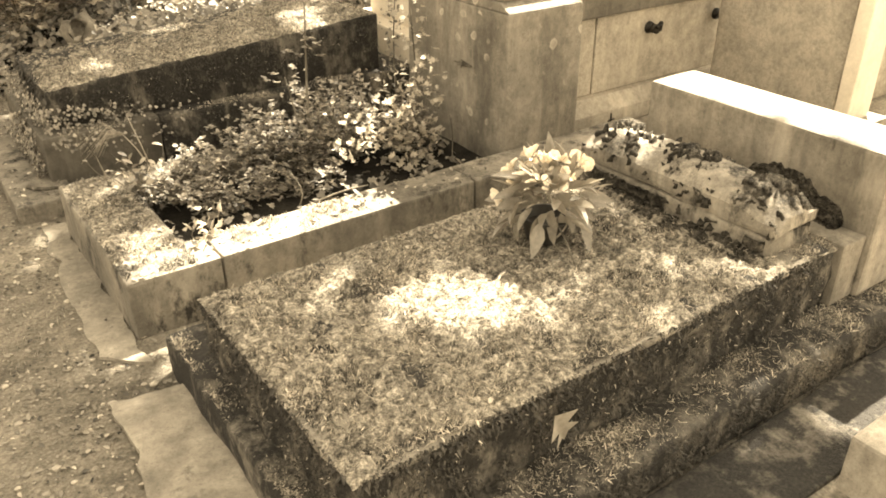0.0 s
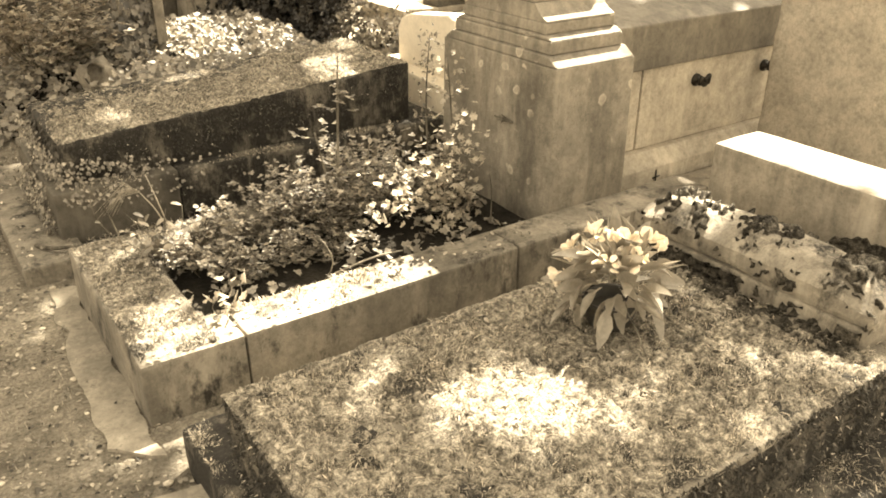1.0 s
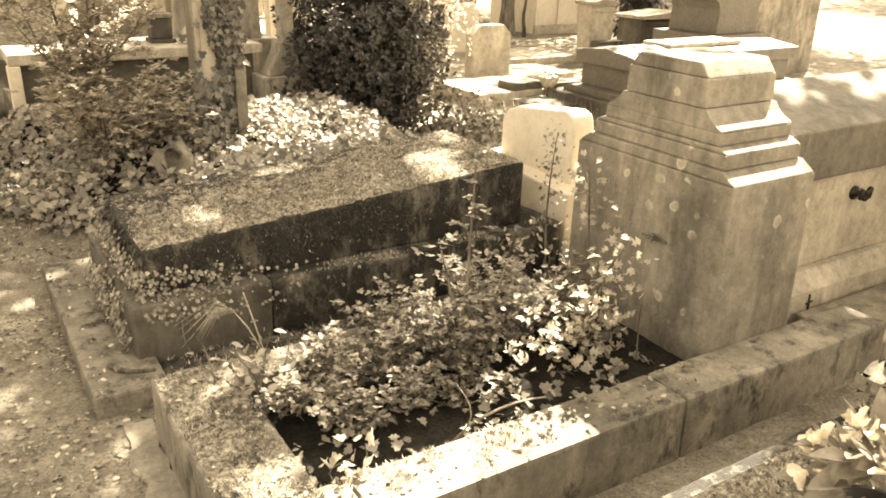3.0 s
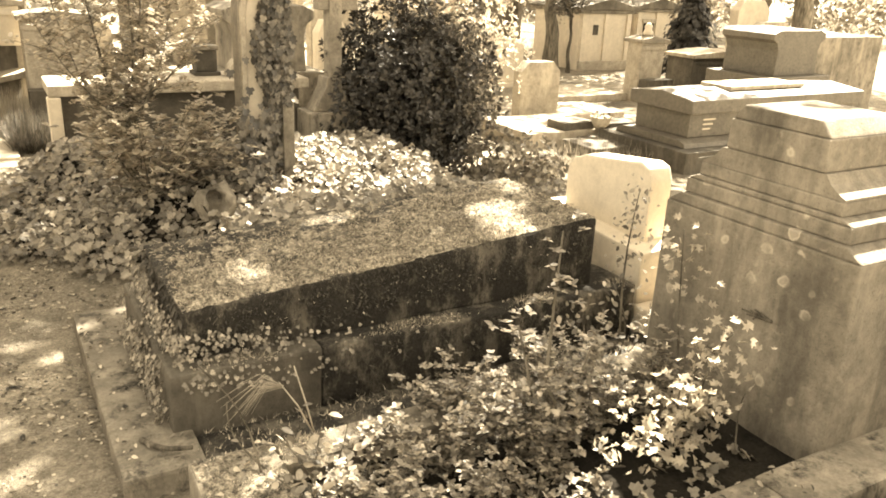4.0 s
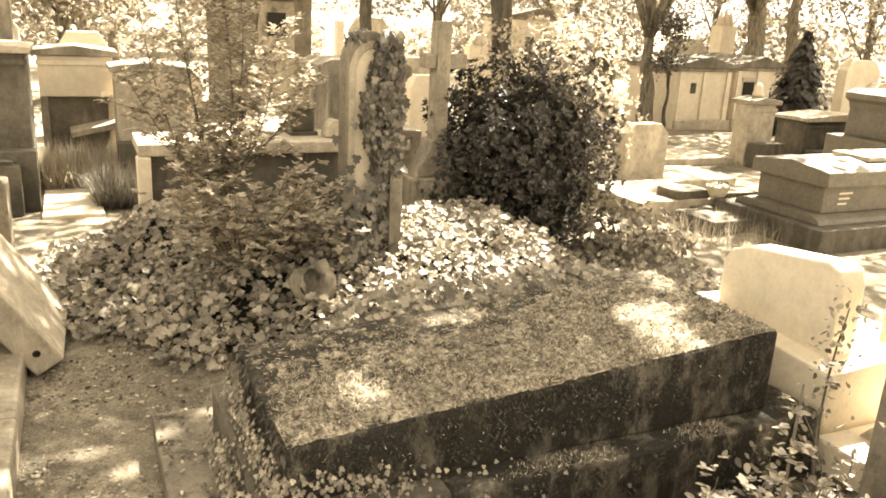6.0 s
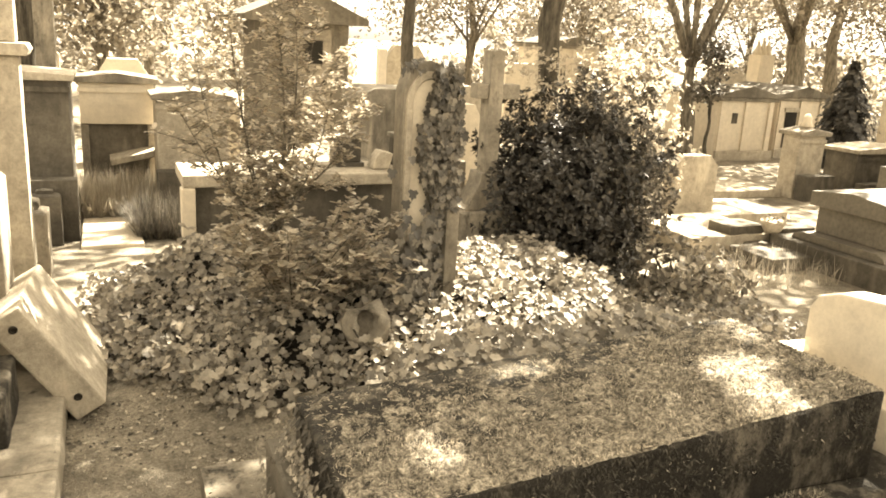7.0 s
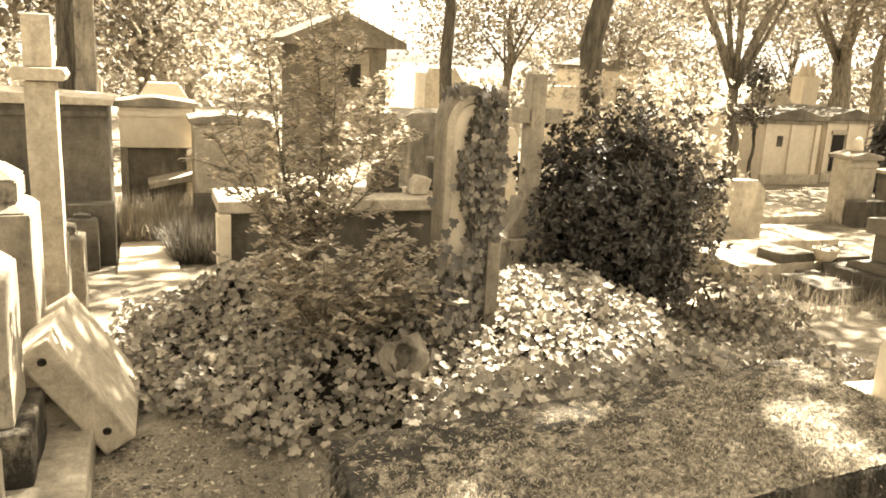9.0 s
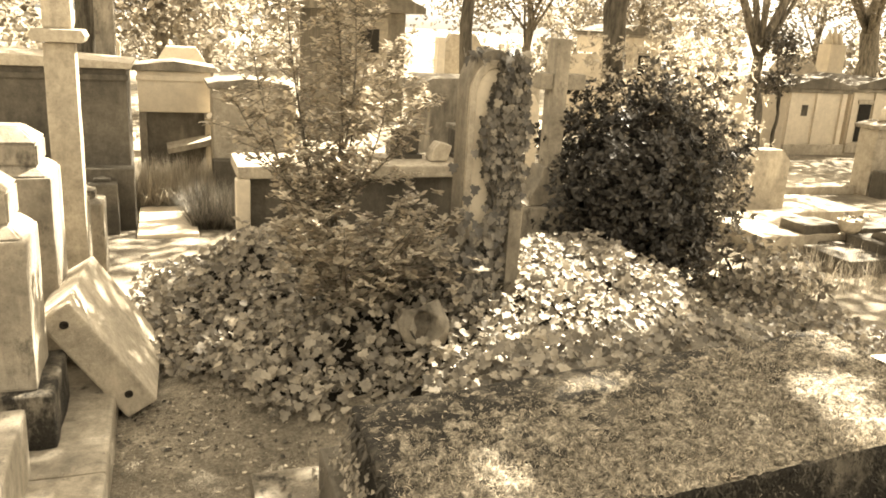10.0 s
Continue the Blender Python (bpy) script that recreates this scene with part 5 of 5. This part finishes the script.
def pediment_tomb(x0, x1, y, z, mat, label, depth=0.5, recess=False):
    t = thing("pediment_tomb", ((x0 + x1) / 2, y, 0), label, "tomb")
    low = z * 0.66 if recess else -0.02
    body = part("body", block(x0, x1, y, y + depth, low, z, 0.01, 0.004, 0.2, seed=x0), mat, t)
    w = x1 - x0
    # Dark bodies get a pale cap, so the lit top is coloured in.
    part("cap", prism([(x0 - 0.04, z + 0.002), (x1 + 0.04, z + 0.002), (x1 + 0.05, z + 0.05), (x1 - w * 0.2, z + 0.075), ((x0 + x1) / 2, z + 0.10), (x0 + w * 0.2, z + 0.075), (x0 - 0.05, z + 0.05)], "y", y - 0.05, y + depth + 0.05, 0.008), M_PALE if mat is M_DARK else M_STONE, t, "low curved capstone")
    part("string_course", block(x0 - 0.012, x1 + 0.012, y - 0.018, y - 0.002, z - 0.09, z - 0.045, 0.004, 0.0, 0), mat, body, "raised band under the cap")
    if recess:
        # Solid block whose dark stone paints the hollow's shade.
        part("recess", block(x0 + 0.05, x1 - 0.05, y + 0.06, y + depth, -0.02, low - 0.002, 0.008, 0.0, 0), M_ROOF, t, "set-back block, dark for the shade of a hollow")
        for xa in (x0, x1 - 0.07):
            part("jamb", block(xa, xa + 0.07, y, y + depth, -0.02, low - 0.002, 0.008, 0.003, 0.2), M_STONE, t)
        for k, (dx, dz, tilt) in enumerate(((0.30, 0.30, 9), (0.46, 0.62, -12))):
            bm = block(-0.24, 0.24, -0.16, 0.16, -0.03, 0.03, 0.01, 0.004, 0.1, seed=k)
            bmesh.ops.transform(bm, matrix=pose(x0 + dx * w / 0.65, y + 0.02, low * dz, 8, tilt, 0), verts=list(bm.verts))
            part("broken_slab", bm, M_PALE if k else M_DARK, t, "broken slab wedged in the hollow")
    else:
        part("ledge", block(x0 - 0.02, x1 + 0.03, y - 0.22, y - 0.052, -0.02, z * 0.40, 0.01, 0.003, 0.25), M_DARK, t, "dark stained ledge")
    return t


pediment_tomb(-0.06, 0.62, 11.0, 1.16, M_WHITE, "grey headstone with a low curved pediment", 0.5, True)
pediment_tomb(0.60, 1.25, 10.4, 1.06, M_PALE, "grey block tomb with a dark stained cap")
pediment_tomb(-2.2, -0.10, 9.6, 1.26, M_DARK, "chest tomb, dark for its shaded front, cap pale for the sun", 0.8)
solid("tall_pillar", block(-0.38, -0.22, 10.6, 10.85, 0, 3.2, 0.01, 0.004, 0.3), M_STONE, "tall grey stone pillar", "pillar")
solid("fallen_slab", block(-0.06, 0.40, 9.1, 10.1, -0.02, 0.035, 0.012, 0.006, 0.15), M_WHITE, "pale slab lying flat on the ground", "slab")


def grass_patch(x0, x1, y0, y1, count, h, seed, label, mat=None):
    r = np.random.default_rng(seed)
    P = np.stack([r.uniform(x0, x1, count), r.uniform(y0, y1, count), np.zeros(count)], 1)
    P[:, 2] = [mound(p[0], p[1]) for p in P]
    tagged(blades("tall_grass", P, r.uniform(h * 0.4, h, count), mat or M_BLADE, r, 0.9, 0.012), label, "grass", kind="stuff")


grass_patch(-0.15, 0.58, 10.1, 10.95, 6000, 0.48, 3, "tall dry grass among the far graves")
grass_patch(0.36, 0.72, 9.3, 9.9, 2600, 0.44, 4, "dark tuft of tall grass beside the pale slab", M_CLIMB)
grass_patch(4.3, 5.6, 6.9, 7.6, 700, 0.3, 5, "thin dry grass among broken slabs")


def chapel():
    t = thing("grave_chapel", (3.2, 16, 0), "small grey grave chapel with a pitched roof and a dark doorway", "chapel")
    wall = part("wall", block(2.5, 3.95, 15.7, 17.4, 0, 1.88, 0.01, 0.004, 0.4), M_ROOF, t)
    part("roof", prism([(2.2, 1.885), (4.2, 1.885), (4.2, 1.98), (3.2, 2.42), (2.2, 1.98)], "y", 15.4, 17.7, 0.01), M_ROOF, t, "pitched stone roof")
    part("door_frame", block(3.05, 3.65, 15.66, 15.697, 0, 1.8, 0.006, 0.0, 0), M_STONE, wall)
    part("door", block(3.2, 3.5, 15.64, 15.657, 1.25, 1.62, 0.004, 0.0, 0), M_DOOR, wall, "dark door grille")


chapel()

# ---- graves on the far right ----
def vault():
    t = thing("granite_vault", (6.8, 7.2, 0), "broad grey granite vault tomb with a heavy lid", "tomb")
    part("plinth", block(5.66, 8.5, 6.58, 7.80, -0.02, 0.20, 0.012, 0.003, 0.3), M_DARK, t)
    part("moulding", prism([(6.72, 0.202), (7.68, 0.202), (7.66, 0.24), (7.58, 0.27), (6.82, 0.27), (6.74, 0.24)], "x", 5.78, 8.4, 0.004), M_GRANITE, t)
    chest = part("chest", block(5.92, 8.35, 6.84, 7.56, 0.272, 0.50, 0.008, 0.002, 0.3), M_GRANITE, t)
    lid = part("lid", prism([(6.78, 0.502), (7.62, 0.502), (7.62, 0.63), (7.2, 0.68), (6.78, 0.63)], "x", 5.87, 8.42, 0.012), M_GRANITE, t)
    part("tablet", block(6.6, 7.7, 7.0, 7.4, 0.665, 0.705, 0.008, 0.002, 0.3), M_PALE, lid, "pale tablet on the lid")
    for k, w in enumerate((0.16, 0.13, 0.10)):
        part("inscription", block(6.1, 6.1 + w, 6.834, 6.838, 0.43 - 0.045 * k, 0.445 - 0.045 * k, 0.0, 0.0, 0), M_WHITE, chest, "unreadable line of pale lettering")


vault()
pedestal_tomb(8.97, 8.5, 0.92, 0.8, 0.6, 1.14, M_GRANITE, "grey sarcophagus on a stepped base with plants on top")
solid("grey_tomb_block", block(9.41, 10.79, 8.2, 9.4, -0.02, 1.05, 0.015, 0.005, 0.25, seed=6), M_STONE, "plain grey tomb block beside the sarcophagus", "tomb")
small_marker(5.82, 9.15, 0.55, 0.72, 0.16, M_PALE, "pale headstone with a slanted top")
for k, (x0, x1, y0, y1, z) in enumerate(((4.9, 5.9, 7.95, 8.9, 0.16), (5.5, 6.5, 7.75, 8.3, 0.10), (6.0, 7.0, 8.9, 9.7, 0.12), (5.2, 5.7, 7.3, 7.8, 0.12), (6.9, 8.2, 10.2, 11.2, 0.10))):
    solid("broken_slab", block(x0, x1, y0, y1, -0.02, z, 0.012, 0.01, 0.12, seed=k), M_DARK if k % 2 else M_PALE, "weathered grave slab lying low on the ground", "slab", group="low slabs")
for k, (x, y) in enumerate(((5.55, 8.12), (6.0, 7.95))):
    solid("low_plinth", block(x - 0.2, x + 0.2, y - 0.15, y + 0.15, 0.10, 0.24, 0.012, 0.005, 0.1, seed=k), M_DARK, "dark low stone plinth", "plinth", group="low plinths")
flower_bowl(5.72, 7.85, 0.2, 0.11, M_CLAY, "white_bowl", "white scalloped bowl with dry stalks", 3)


def mausoleum(x0, x1, y, h, label, door=0.7):
    t = thing("low_mausoleum", ((x0 + x1) / 2, y, 0), label, "mausoleum")
    wall = part("wall", block(x0, x1, y, y + 1.4, -0.02, h, 0.01, 0.003, 0.4), M_WHITE, t)
    part("cornice", block(x0 - 0.06, x1 + 0.06, y - 0.06, y + 1.46, h + 0.002, h + 0.06, 0.01, 0.0, 0), M_STONE, t, "stained cornice")
    part("roof", prism([(x0 - 0.10, h + 0.062), (x1 + 0.10, h + 0.062), (x1 + 0.10, h + 0.10), ((x0 + x1) / 2, h + 0.26), (x0 - 0.10, h + 0.10)], "y", y - 0.10, y + 1.5, 0.01), M_ROOF, t)
    for xa in (x0 + 0.02, (x0 + x1) / 2 - 0.05, x1 - 0.12):
        part("pilaster", block(xa, xa + 0.10, y - 0.035, y - 0.002, -0.02, h - 0.002, 0.006, 0.0, 0), M_WHITE, wall)
    part("base_course", block(x0 - 0.03, x1 + 0.03, y - 0.09, y - 0.038, -0.02, 0.16, 0.008, 0.0, 0), M_PALE, wall)
    part("window", block(x0 + 0.30, x0 + 0.42, y - 0.012, y - 0.002, h * 0.62, h * 0.80, 0.003, 0.0, 0), M_DARK, wall, "small dark vent")
    if not door:
        return t
    xm = x0 + (x1 - x0) * door
    part("door", block(xm - 0.13, xm + 0.13, y - 0.02, y - 0.003, 0.18, h * 0.80, 0.004, 0, 0), M_DOOR, wall, "black panel painted as the shade in the doorway")
    part("door_frame", block(xm - 0.17, xm + 0.17, y - 0.03, y - 0.004, h * 0.81, h * 0.88, 0.004, 0, 0), M_PALE, wall)
    return t


mausoleum(9.75, 10.95, 13.3, 1.00, "low pale mausoleum with a stained roof", 0)
mausoleum(11.25, 12.35, 13.5, 1.02, "second low mausoleum with a dark doorway", 0.30)
mausoleum(8.8, 10.0, 17.5, 1.7, "far pale mausoleum under the trees")
pediment_tomb(8.28, 8.72, 10.1, 0.80, M_PALE, "pale stepped headstone with a small ornament on top", 0.28)
pediment_tomb(9.1, 10.4, 9.9, 0.6, M_DARK, "low dark-streaked tomb wall")
solid("stone_ornament", turned([(0.05, 0.895), (0.08, 0.92), (0.05, 0.98), (0.06, 1.02), (0.02, 1.07)], 8.50, 10.24, 10), M_WHITE, "small white ornament on a headstone", "ornament")


def spire(x, y):
    t = thing("white_spire", (x, y, 0), "white pointed marble monument far off in the sun", "monument")
    part("body", block(x - 0.24, x + 0.24, y - 0.2, y + 0.2, 0, 1.8, 0.01, 0.003, 0.5), M_WHITE, t)
    for dx in (-0.2, 0.0, 0.2):
        bm = bmesh.new()
        tube(bm, [(x + 0.8 * dx, y, 1.8), (x + 0.8 * dx, y, 2.25 if dx == 0 else 2.18)], [0.12, 0.01], 8)
        part("point", bm, M_WHITE, t)


spire(15.5, 18.5)


def arch_monument(x, y, h, w):
    t = thing("arched_monument", (x, y, 0), "stone monument with a round arched niche", "monument")
    outer = [(x - w, 0), (x - w * 0.7, 0), (x - w * 0.7, h - w)] + [(x - (w * 0.7) * math.cos(a), h - w + (w * 0.7) * math.sin(a)) for a in [k * math.pi / 8 for k in range(1, 8)]] + \
            [(x + w * 0.7, h - w), (x + w * 0.7, 0), (x + w, 0), (x + w, h - w)] + [(x + w * math.cos(a), h - w + w * math.sin(a)) for a in [k * math.pi / 8 for k in range(1, 8)]] + [(x - w, h - w)]
    part("arch", prism(outer, "y", y, y + 0.4, 0.0), M_STONE, t)
    part("back", block(x - w + 0.05, x + w - 0.05, y + 0.402, y + 0.6, 0, h - 0.35, 0.01, 0, 0), M_PALE, t)


arch_monument(7.8, 13.5, 1.51, 0.36)
arch_monument(8.42, 13.6, 1.25, 0.24)
for k, (x, y, w, h, m) in enumerate(((1.4, 13.0, 0.7, 0.9, M_PALE), (0.4, 13.5, 0.6, 1.3, M_WHITE), (-0.8, 14.5, 0.9, 1.5, M_PALE), (5.0, 13.5, 0.7, 1.1, M_PALE), (6.3, 12.2, 0.6, 0.9, M_WHITE),
                                     (7.3, 12.0, 0.5, 0.7, M_WHITE), (12.5, 11.4, 0.9, 1.0, M_PALE), (13.8, 13.0, 0.9, 1.3, M_WHITE), (11.0, 9.3, 0.9, 0.9, M_WHITE), (-2.0, 12.5, 0.9, 1.2, M_PALE), (5.6, 17.5, 0.8, 1.6, M_PALE),
                                     (4.2, 11.5, 0.4, 1.0, M_WHITE), (12.0, 15.8, 1.0, 1.5, M_PALE), (7.4, 16.0, 0.8, 1.4, M_WHITE))):
    small_marker(x, y, w, h, 0.22, m, "sunlit pale headstone among the far graves", 0.0, "far headstones")
solid("thin_cross", block(2.72, 2.80, 10.3, 10.4, 0, 1.62, 0.006, 0, 0), M_WHITE, "slender pale stone post behind the cross", "post")


# ---- trees ----
# Holes for the unseen crown, placed by where sun patches lie.
GAPS = [(0.83, 2.84, 0.20), (0.95, 2.76, 0.22), (1.15, 2.76, 0.28), (1.47, 2.76, 0.28), (1.75, 2.77, 0.16), (0.80, 3.02, 0.14), (2.11, 3.32, 0.25), (2.3, 3.24, 0.22), (1.09, 3.48, 0.16), (1.84, 2.85, 0.26), (1.70, 2.85, 0.24), (1.57, 2.88, 0.2), (1.95, 2.92, 0.2), (3.7, 8.1, 0.7), (4.3, 8.2, 0.7), (3.9, 8.7, 0.6), (0.9, 4.43, 0.17),
        (2.08, 4.41, 0.18), (2.12, 4.2, 0.10), (2.42, 4.78, 0.16), (1.33, 4.82, 0.16), (1.85, 6.2, 0.38), (2.15, 6.1, 0.5), (1.8, 5.8, 0.3), (2.4, 6.05, 0.35), (1.85, 5.45, 0.32), (2.2, 6.65, 0.3), (1.44, 5.78, 0.2), (1.56, 1.74, 0.17), (1.38, 1.62, 0.23), (0.97, 1.93, 0.12), (1.97, 1.51, 0.10), (1.23, 1.84, 0.10),
        (1.14, 1.76, 0.13), (1.83, 1.24, 0.15), (1.62, 1.68, 0.15), (2.23, 1.94, 0.2), (2.2, 1.22, 0.16), (0.42, 5.5, 0.10), (0.46, 6.11, 0.22),
        (2.13, 2.54, 0.36), (2.4, 2.75, 0.3), (-0.1, 4.1, 0.22), (0.25, 7.8, 0.5), (2.0, 4.14, 0.14), (3.15, 3.38, 0.28), (3.7, 3.45, 0.4), (4.3, 3.5, 0.5), (-0.6, 5.9, 0.45), (-0.9, 6.5, 0.6), (-1.1, 7.0, 0.6)]


def sunny(p):
    """Whether a leaf at p would shade one of the sun patches set by hand on the graves."""
    k = (p[2] - 0.4) / SUN.z
    x, y = p[0] - SUN.x * k, p[1] - SUN.y * k
    if x > 2.42 and y < 2.40 or x > 2.55 and 3.55 < y < 5.6:
        return True
    ragged = 1.0 + 0.6 * noise.fractal(Vector((x * 7, y * 7, 1.5)), 1.0, 2.0, 3)
    if 0.72 < x < 2.5 and 1.2 < y < 2.15 and noise.fractal(Vector((x * 5, y * 5, 4.0)), 1.0, 2.0, 3) > 0.36:
        return True
    if 0.95 < x < 2.3 and 2.9 < y < 3.6 and noise.fractal(Vector((x * 6, y * 6, 9.0)), 1.0, 2.0, 3) > 0.17:
        return True
    if 1.2 < x < 2.5 and 4.3 < y < 5.0 and noise.fractal(Vector((x * 6, y * 6, 2.0)), 1.0, 2.0, 3) > 0.17:
        return True
    return any((x - gx) ** 2 + (y - gy) ** 2 < (r * ragged) ** 2 for gx, gy, r in GAPS)


def tree(name, label, base, lean, height, r0, crown_c, crown_r, count, size, seed, mat_bark=None, fork=0.5, gaps=False, mat_leaf=None, lumps=16, forks=()):
    t = thing(name, base, label, "tree")
    r = np.random.default_rng(seed)
    b = Vector(base)
    bm = bmesh.new()
    topv = b + Vector(lean) + Vector((0, 0, height))
    n = 9
    pts = [b.lerp(topv, k / (n - 1)) + Vector((0.05 * math.sin(k * 1.3 + seed), 0.05 * math.cos(k * 1.7 + seed), 0)) * (height / 4) for k in range(n)]
    tube(bm, [b - Vector((0, 0, 0.1))] + pts, [r0 * 1.35] + [r0 * (1 - 0.55 * k / (n - 1)) for k in range(n)], 12, 0.25)
    for end in forks:
        tube(bm, [topv - Vector((0, 0, 0.12)), topv.lerp(Vector(end), 0.45) + Vector((0, 0, 0.05)), Vector(end)], [r0 * 0.5, r0 * 0.4, r0 * 0.25], 9, 0.2)
    centres = []
    for k in range(lumps):
        d = r.normal(size=3)
        d /= np.linalg.norm(d)
        c = np.array(crown_c) + d * np.array(crown_r) * r.uniform(0.45, 1.0)
        centres.append(c)
        s = pts[int((fork + (1 - fork) * r.uniform()) * (n - 1))]
        mid = s.lerp(Vector(c), 0.5) + Vector((0, 0, 0.1 * height * 0.3))
        if k % (12 if gaps else 3) == 0:
            tube(bm, [s, mid, Vector(c)], [r0 * 0.3, r0 * 0.16, r0 * 0.05], 6)
    part("trunk", bm, mat_bark or M_BARK, t)
    P, N = [], []
    rad = np.mean(crown_r) * 0.42
    while len(P) < count:
        c = centres[r.integers(len(centres))]
        p = c + r.normal(size=3) * rad * np.array([0.6, 0.6, 0.45])
        if gaps and sunny(p):
            count -= 1
            continue
        P.append(p)
        N.append(r.normal(size=3) * 0.7 + np.array([0, 0, 1.0]))
    for x0, x1, y0, y1, n in ((0.6, 2.5, 4.1, 5.25, 1700), (-0.1, 0.62, 0.7, 3.7, 2600), (1.2, 2.40, 0.5, 1.15, 1100)) if gaps else ():
        for k in range(n):   # extra leaves out of view, added to shade slab, alley and gutter
            z = r.uniform(5.6, 7.6)
            p = np.array([r.uniform(x0, x1), r.uniform(y0, y1), 0.4]) + np.array(SUN) * (z / SUN.z)
            if not sunny(p):
                P.append(p)
                N.append(r.normal(size=3) * 0.5 + np.array([0, 0, 1.0]))
    hang(leaves("crown", P, N, r.uniform(size * 0.6, size * 1.3, len(P)), OVAL, mat_leaf or M_CROWN, r), t)
    return t


# Its crown lies out of view, set off the trunk to shade the graves.
tree("shade_tree", "tall dark-barked tree whose crown shades the graves", (3.98, 9.2, 0), (0.2, -0.2, 0), 5.2, 0.115, (6.0, 7.4, 6.6), (4.2, 4.6, 1.7), 33000, 0.15, 1, gaps=True, lumps=60)
tree("slim_tree", "slim bare-trunked tree behind the arched headstone", (3.5, 11.0, 0), (-0.5, 0.1, 0), 4.6, 0.085, (3.0, 12.2, 6.4), (1.3, 1.3, 0.9), 1400, 0.15, 2)
tree("alley_tree", "dark tree trunk beside the alley", (-0.52, 11.5, 0), (-0.05, 0.3, 0), 4.2, 0.155, (-1.4, 12.6, 5.6), (2.0, 2.0, 1.2), 4000, 0.15, 3)
tree("forked_tree", "forked grey tree between far graves", (9.32, 13.5, 0), (-0.15, 0, 0), 1.68, 0.15, (10.0, 14.2, 4.9), (3.2, 2.6, 2.2), 16000, 0.12, 4, M_PLANE_BARK, 0.95, forks=((8.25, 13.5, 3.1), (10.1, 13.5, 3.4)))
tree("grey_tree", "broad grey-barked tree at the far side", (15.6, 17.6, 0), (0.2, 0, 0), 4.0, 0.27, (15.6, 17.4, 5.4), (3.4, 3.4, 2.6), 15000, 0.13, 5, M_PLANE_BARK)
tree("grey_tree", "tall far tree with a straight trunk", (19.0, 19.5, 0), (0, 0, 0), 4.5, 0.2, (19.0, 19.5, 5.2), (3.4, 3.4, 3.0), 14000, 0.13, 6, M_PLANE_BARK)
tree("grey_tree", "far tree with a thick trunk beyond the graves", (14.5, 12.4, 0), (0.3, 0, 0), 4.5, 0.2, (15.0, 12.4, 5.6), (2.8, 2.8, 2.0), 8000, 0.13, 7, M_PLANE_BARK)
tree("small_tree", "small dark tree between the far tombs", (9.3, 13.0, 0), (0, 0, 0), 1.1, 0.04, (9.22, 13.0, 1.45), (0.32, 0.32, 0.6), 1300, 0.065, 8, None, 0.6, False, M_CLIMB)
for k, (x, y, h, s) in enumerate(((0.2, 17.5, 3.2, 2.2), (-2.5, 15.5, 3.6, 2.4), (1.2, 24.0, 4.5, 3.2), (9.5, 23.0, 4.6, 3.2), (13.5, 24.0, 4.6, 3.4), (24.0, 21.0, 4.6, 3.4), (26.0, 15.0, 4.2, 3.2), (22.5, 26.5, 5.0, 3.6), (-7.0, 20.0, 4.6, 3.6), (4.8, 31.0, 3.0, 2.6), (18.5, 30.0, 5.4, 4.2))):
    tree("background_tree", "sunlit leafy tree at the cemetery's edge", (x, y, 0), (0.1 * k % 0.3, 0, 0), h * 0.7, 0.14, (x, y, h * 0.85), (s, s, h * 0.45), 11000, 0.12, 30 + k, M_PLANE_BARK, 0.3, False, M_CROWN, 26)


def conifer(x, y, h, w):
    t = thing("conifer", (x, y, 0), "small dark conical conifer beside the tombs", "conifer")
    r = np.random.default_rng(14)
    bm = bmesh.new()
    tube(bm, [(x, y, 0), (x, y, h * 0.9)], [0.05, 0.01], 7)
    part("trunk", bm, M_BARK, t)
    P, N = [], []
    for k in range(2600):
        f = r.uniform() ** 0.7
        z = h * (1 - f)
        a = r.uniform(0, 6.28)
        q = w * math.sin(min(1.0, f * 1.15) * 1.75) * (0.6 + 0.4 * r.uniform()) * (1 + 0.25 * math.sin(5 * a + z * 9))
        P.append((x + q * math.cos(a), y + q * math.sin(a), z + 0.12))
        N.append((math.cos(a), math.sin(a), 0.8))
    hang(leaves("foliage", P, N, r.uniform(0.06, 0.12, len(P)), SPRAY, M_DARKLEAF, r), t)


conifer(10.75, 11.6, 1.62, 0.42)


def far_wood():
    r = np.random.default_rng(77)
    P, N, S = [], [], []
    while len(P) < 45000:
        a = r.uniform(-0.75, 1.45)
        d = r.uniform(30, 42)
        x, y, z = d * math.sin(a), 2 + d * math.cos(a), 7.5 * r.uniform() ** 1.3
        if noise.fractal(Vector((a * 9, z * 0.5, 3)), 1.0, 2.0, 3) < -0.02 + 0.05 * z - 0.12 or 0.22 < a < 0.44 and z > 1.2:
            continue
        P.append((x, y, z)); N.append(r.normal(size=3) + np.array([0.0, -0.5, 0.8])); S.append(r.uniform(0.16, 0.34))
    tagged(leaves("distant_wood", P, N, S, OVAL, M_CROWN, r), "sunlit belt of distant trees and hedges", "trees", kind="stuff")


far_wood()


def stuck_leaf():
    r = np.random.default_rng(2)
    ob = leaves("fallen_leaf", [(1.27, 1.180, 0.34)], [(0, -1, 0.35)], [0.12], SPRAY, M_PALELEAF, r, 0.3, 0.4, forward=[(0.5, 0, -1)])
    tagged(ob, "large pale fallen leaf caught on the tomb's side", "leaf")


stuck_leaf()
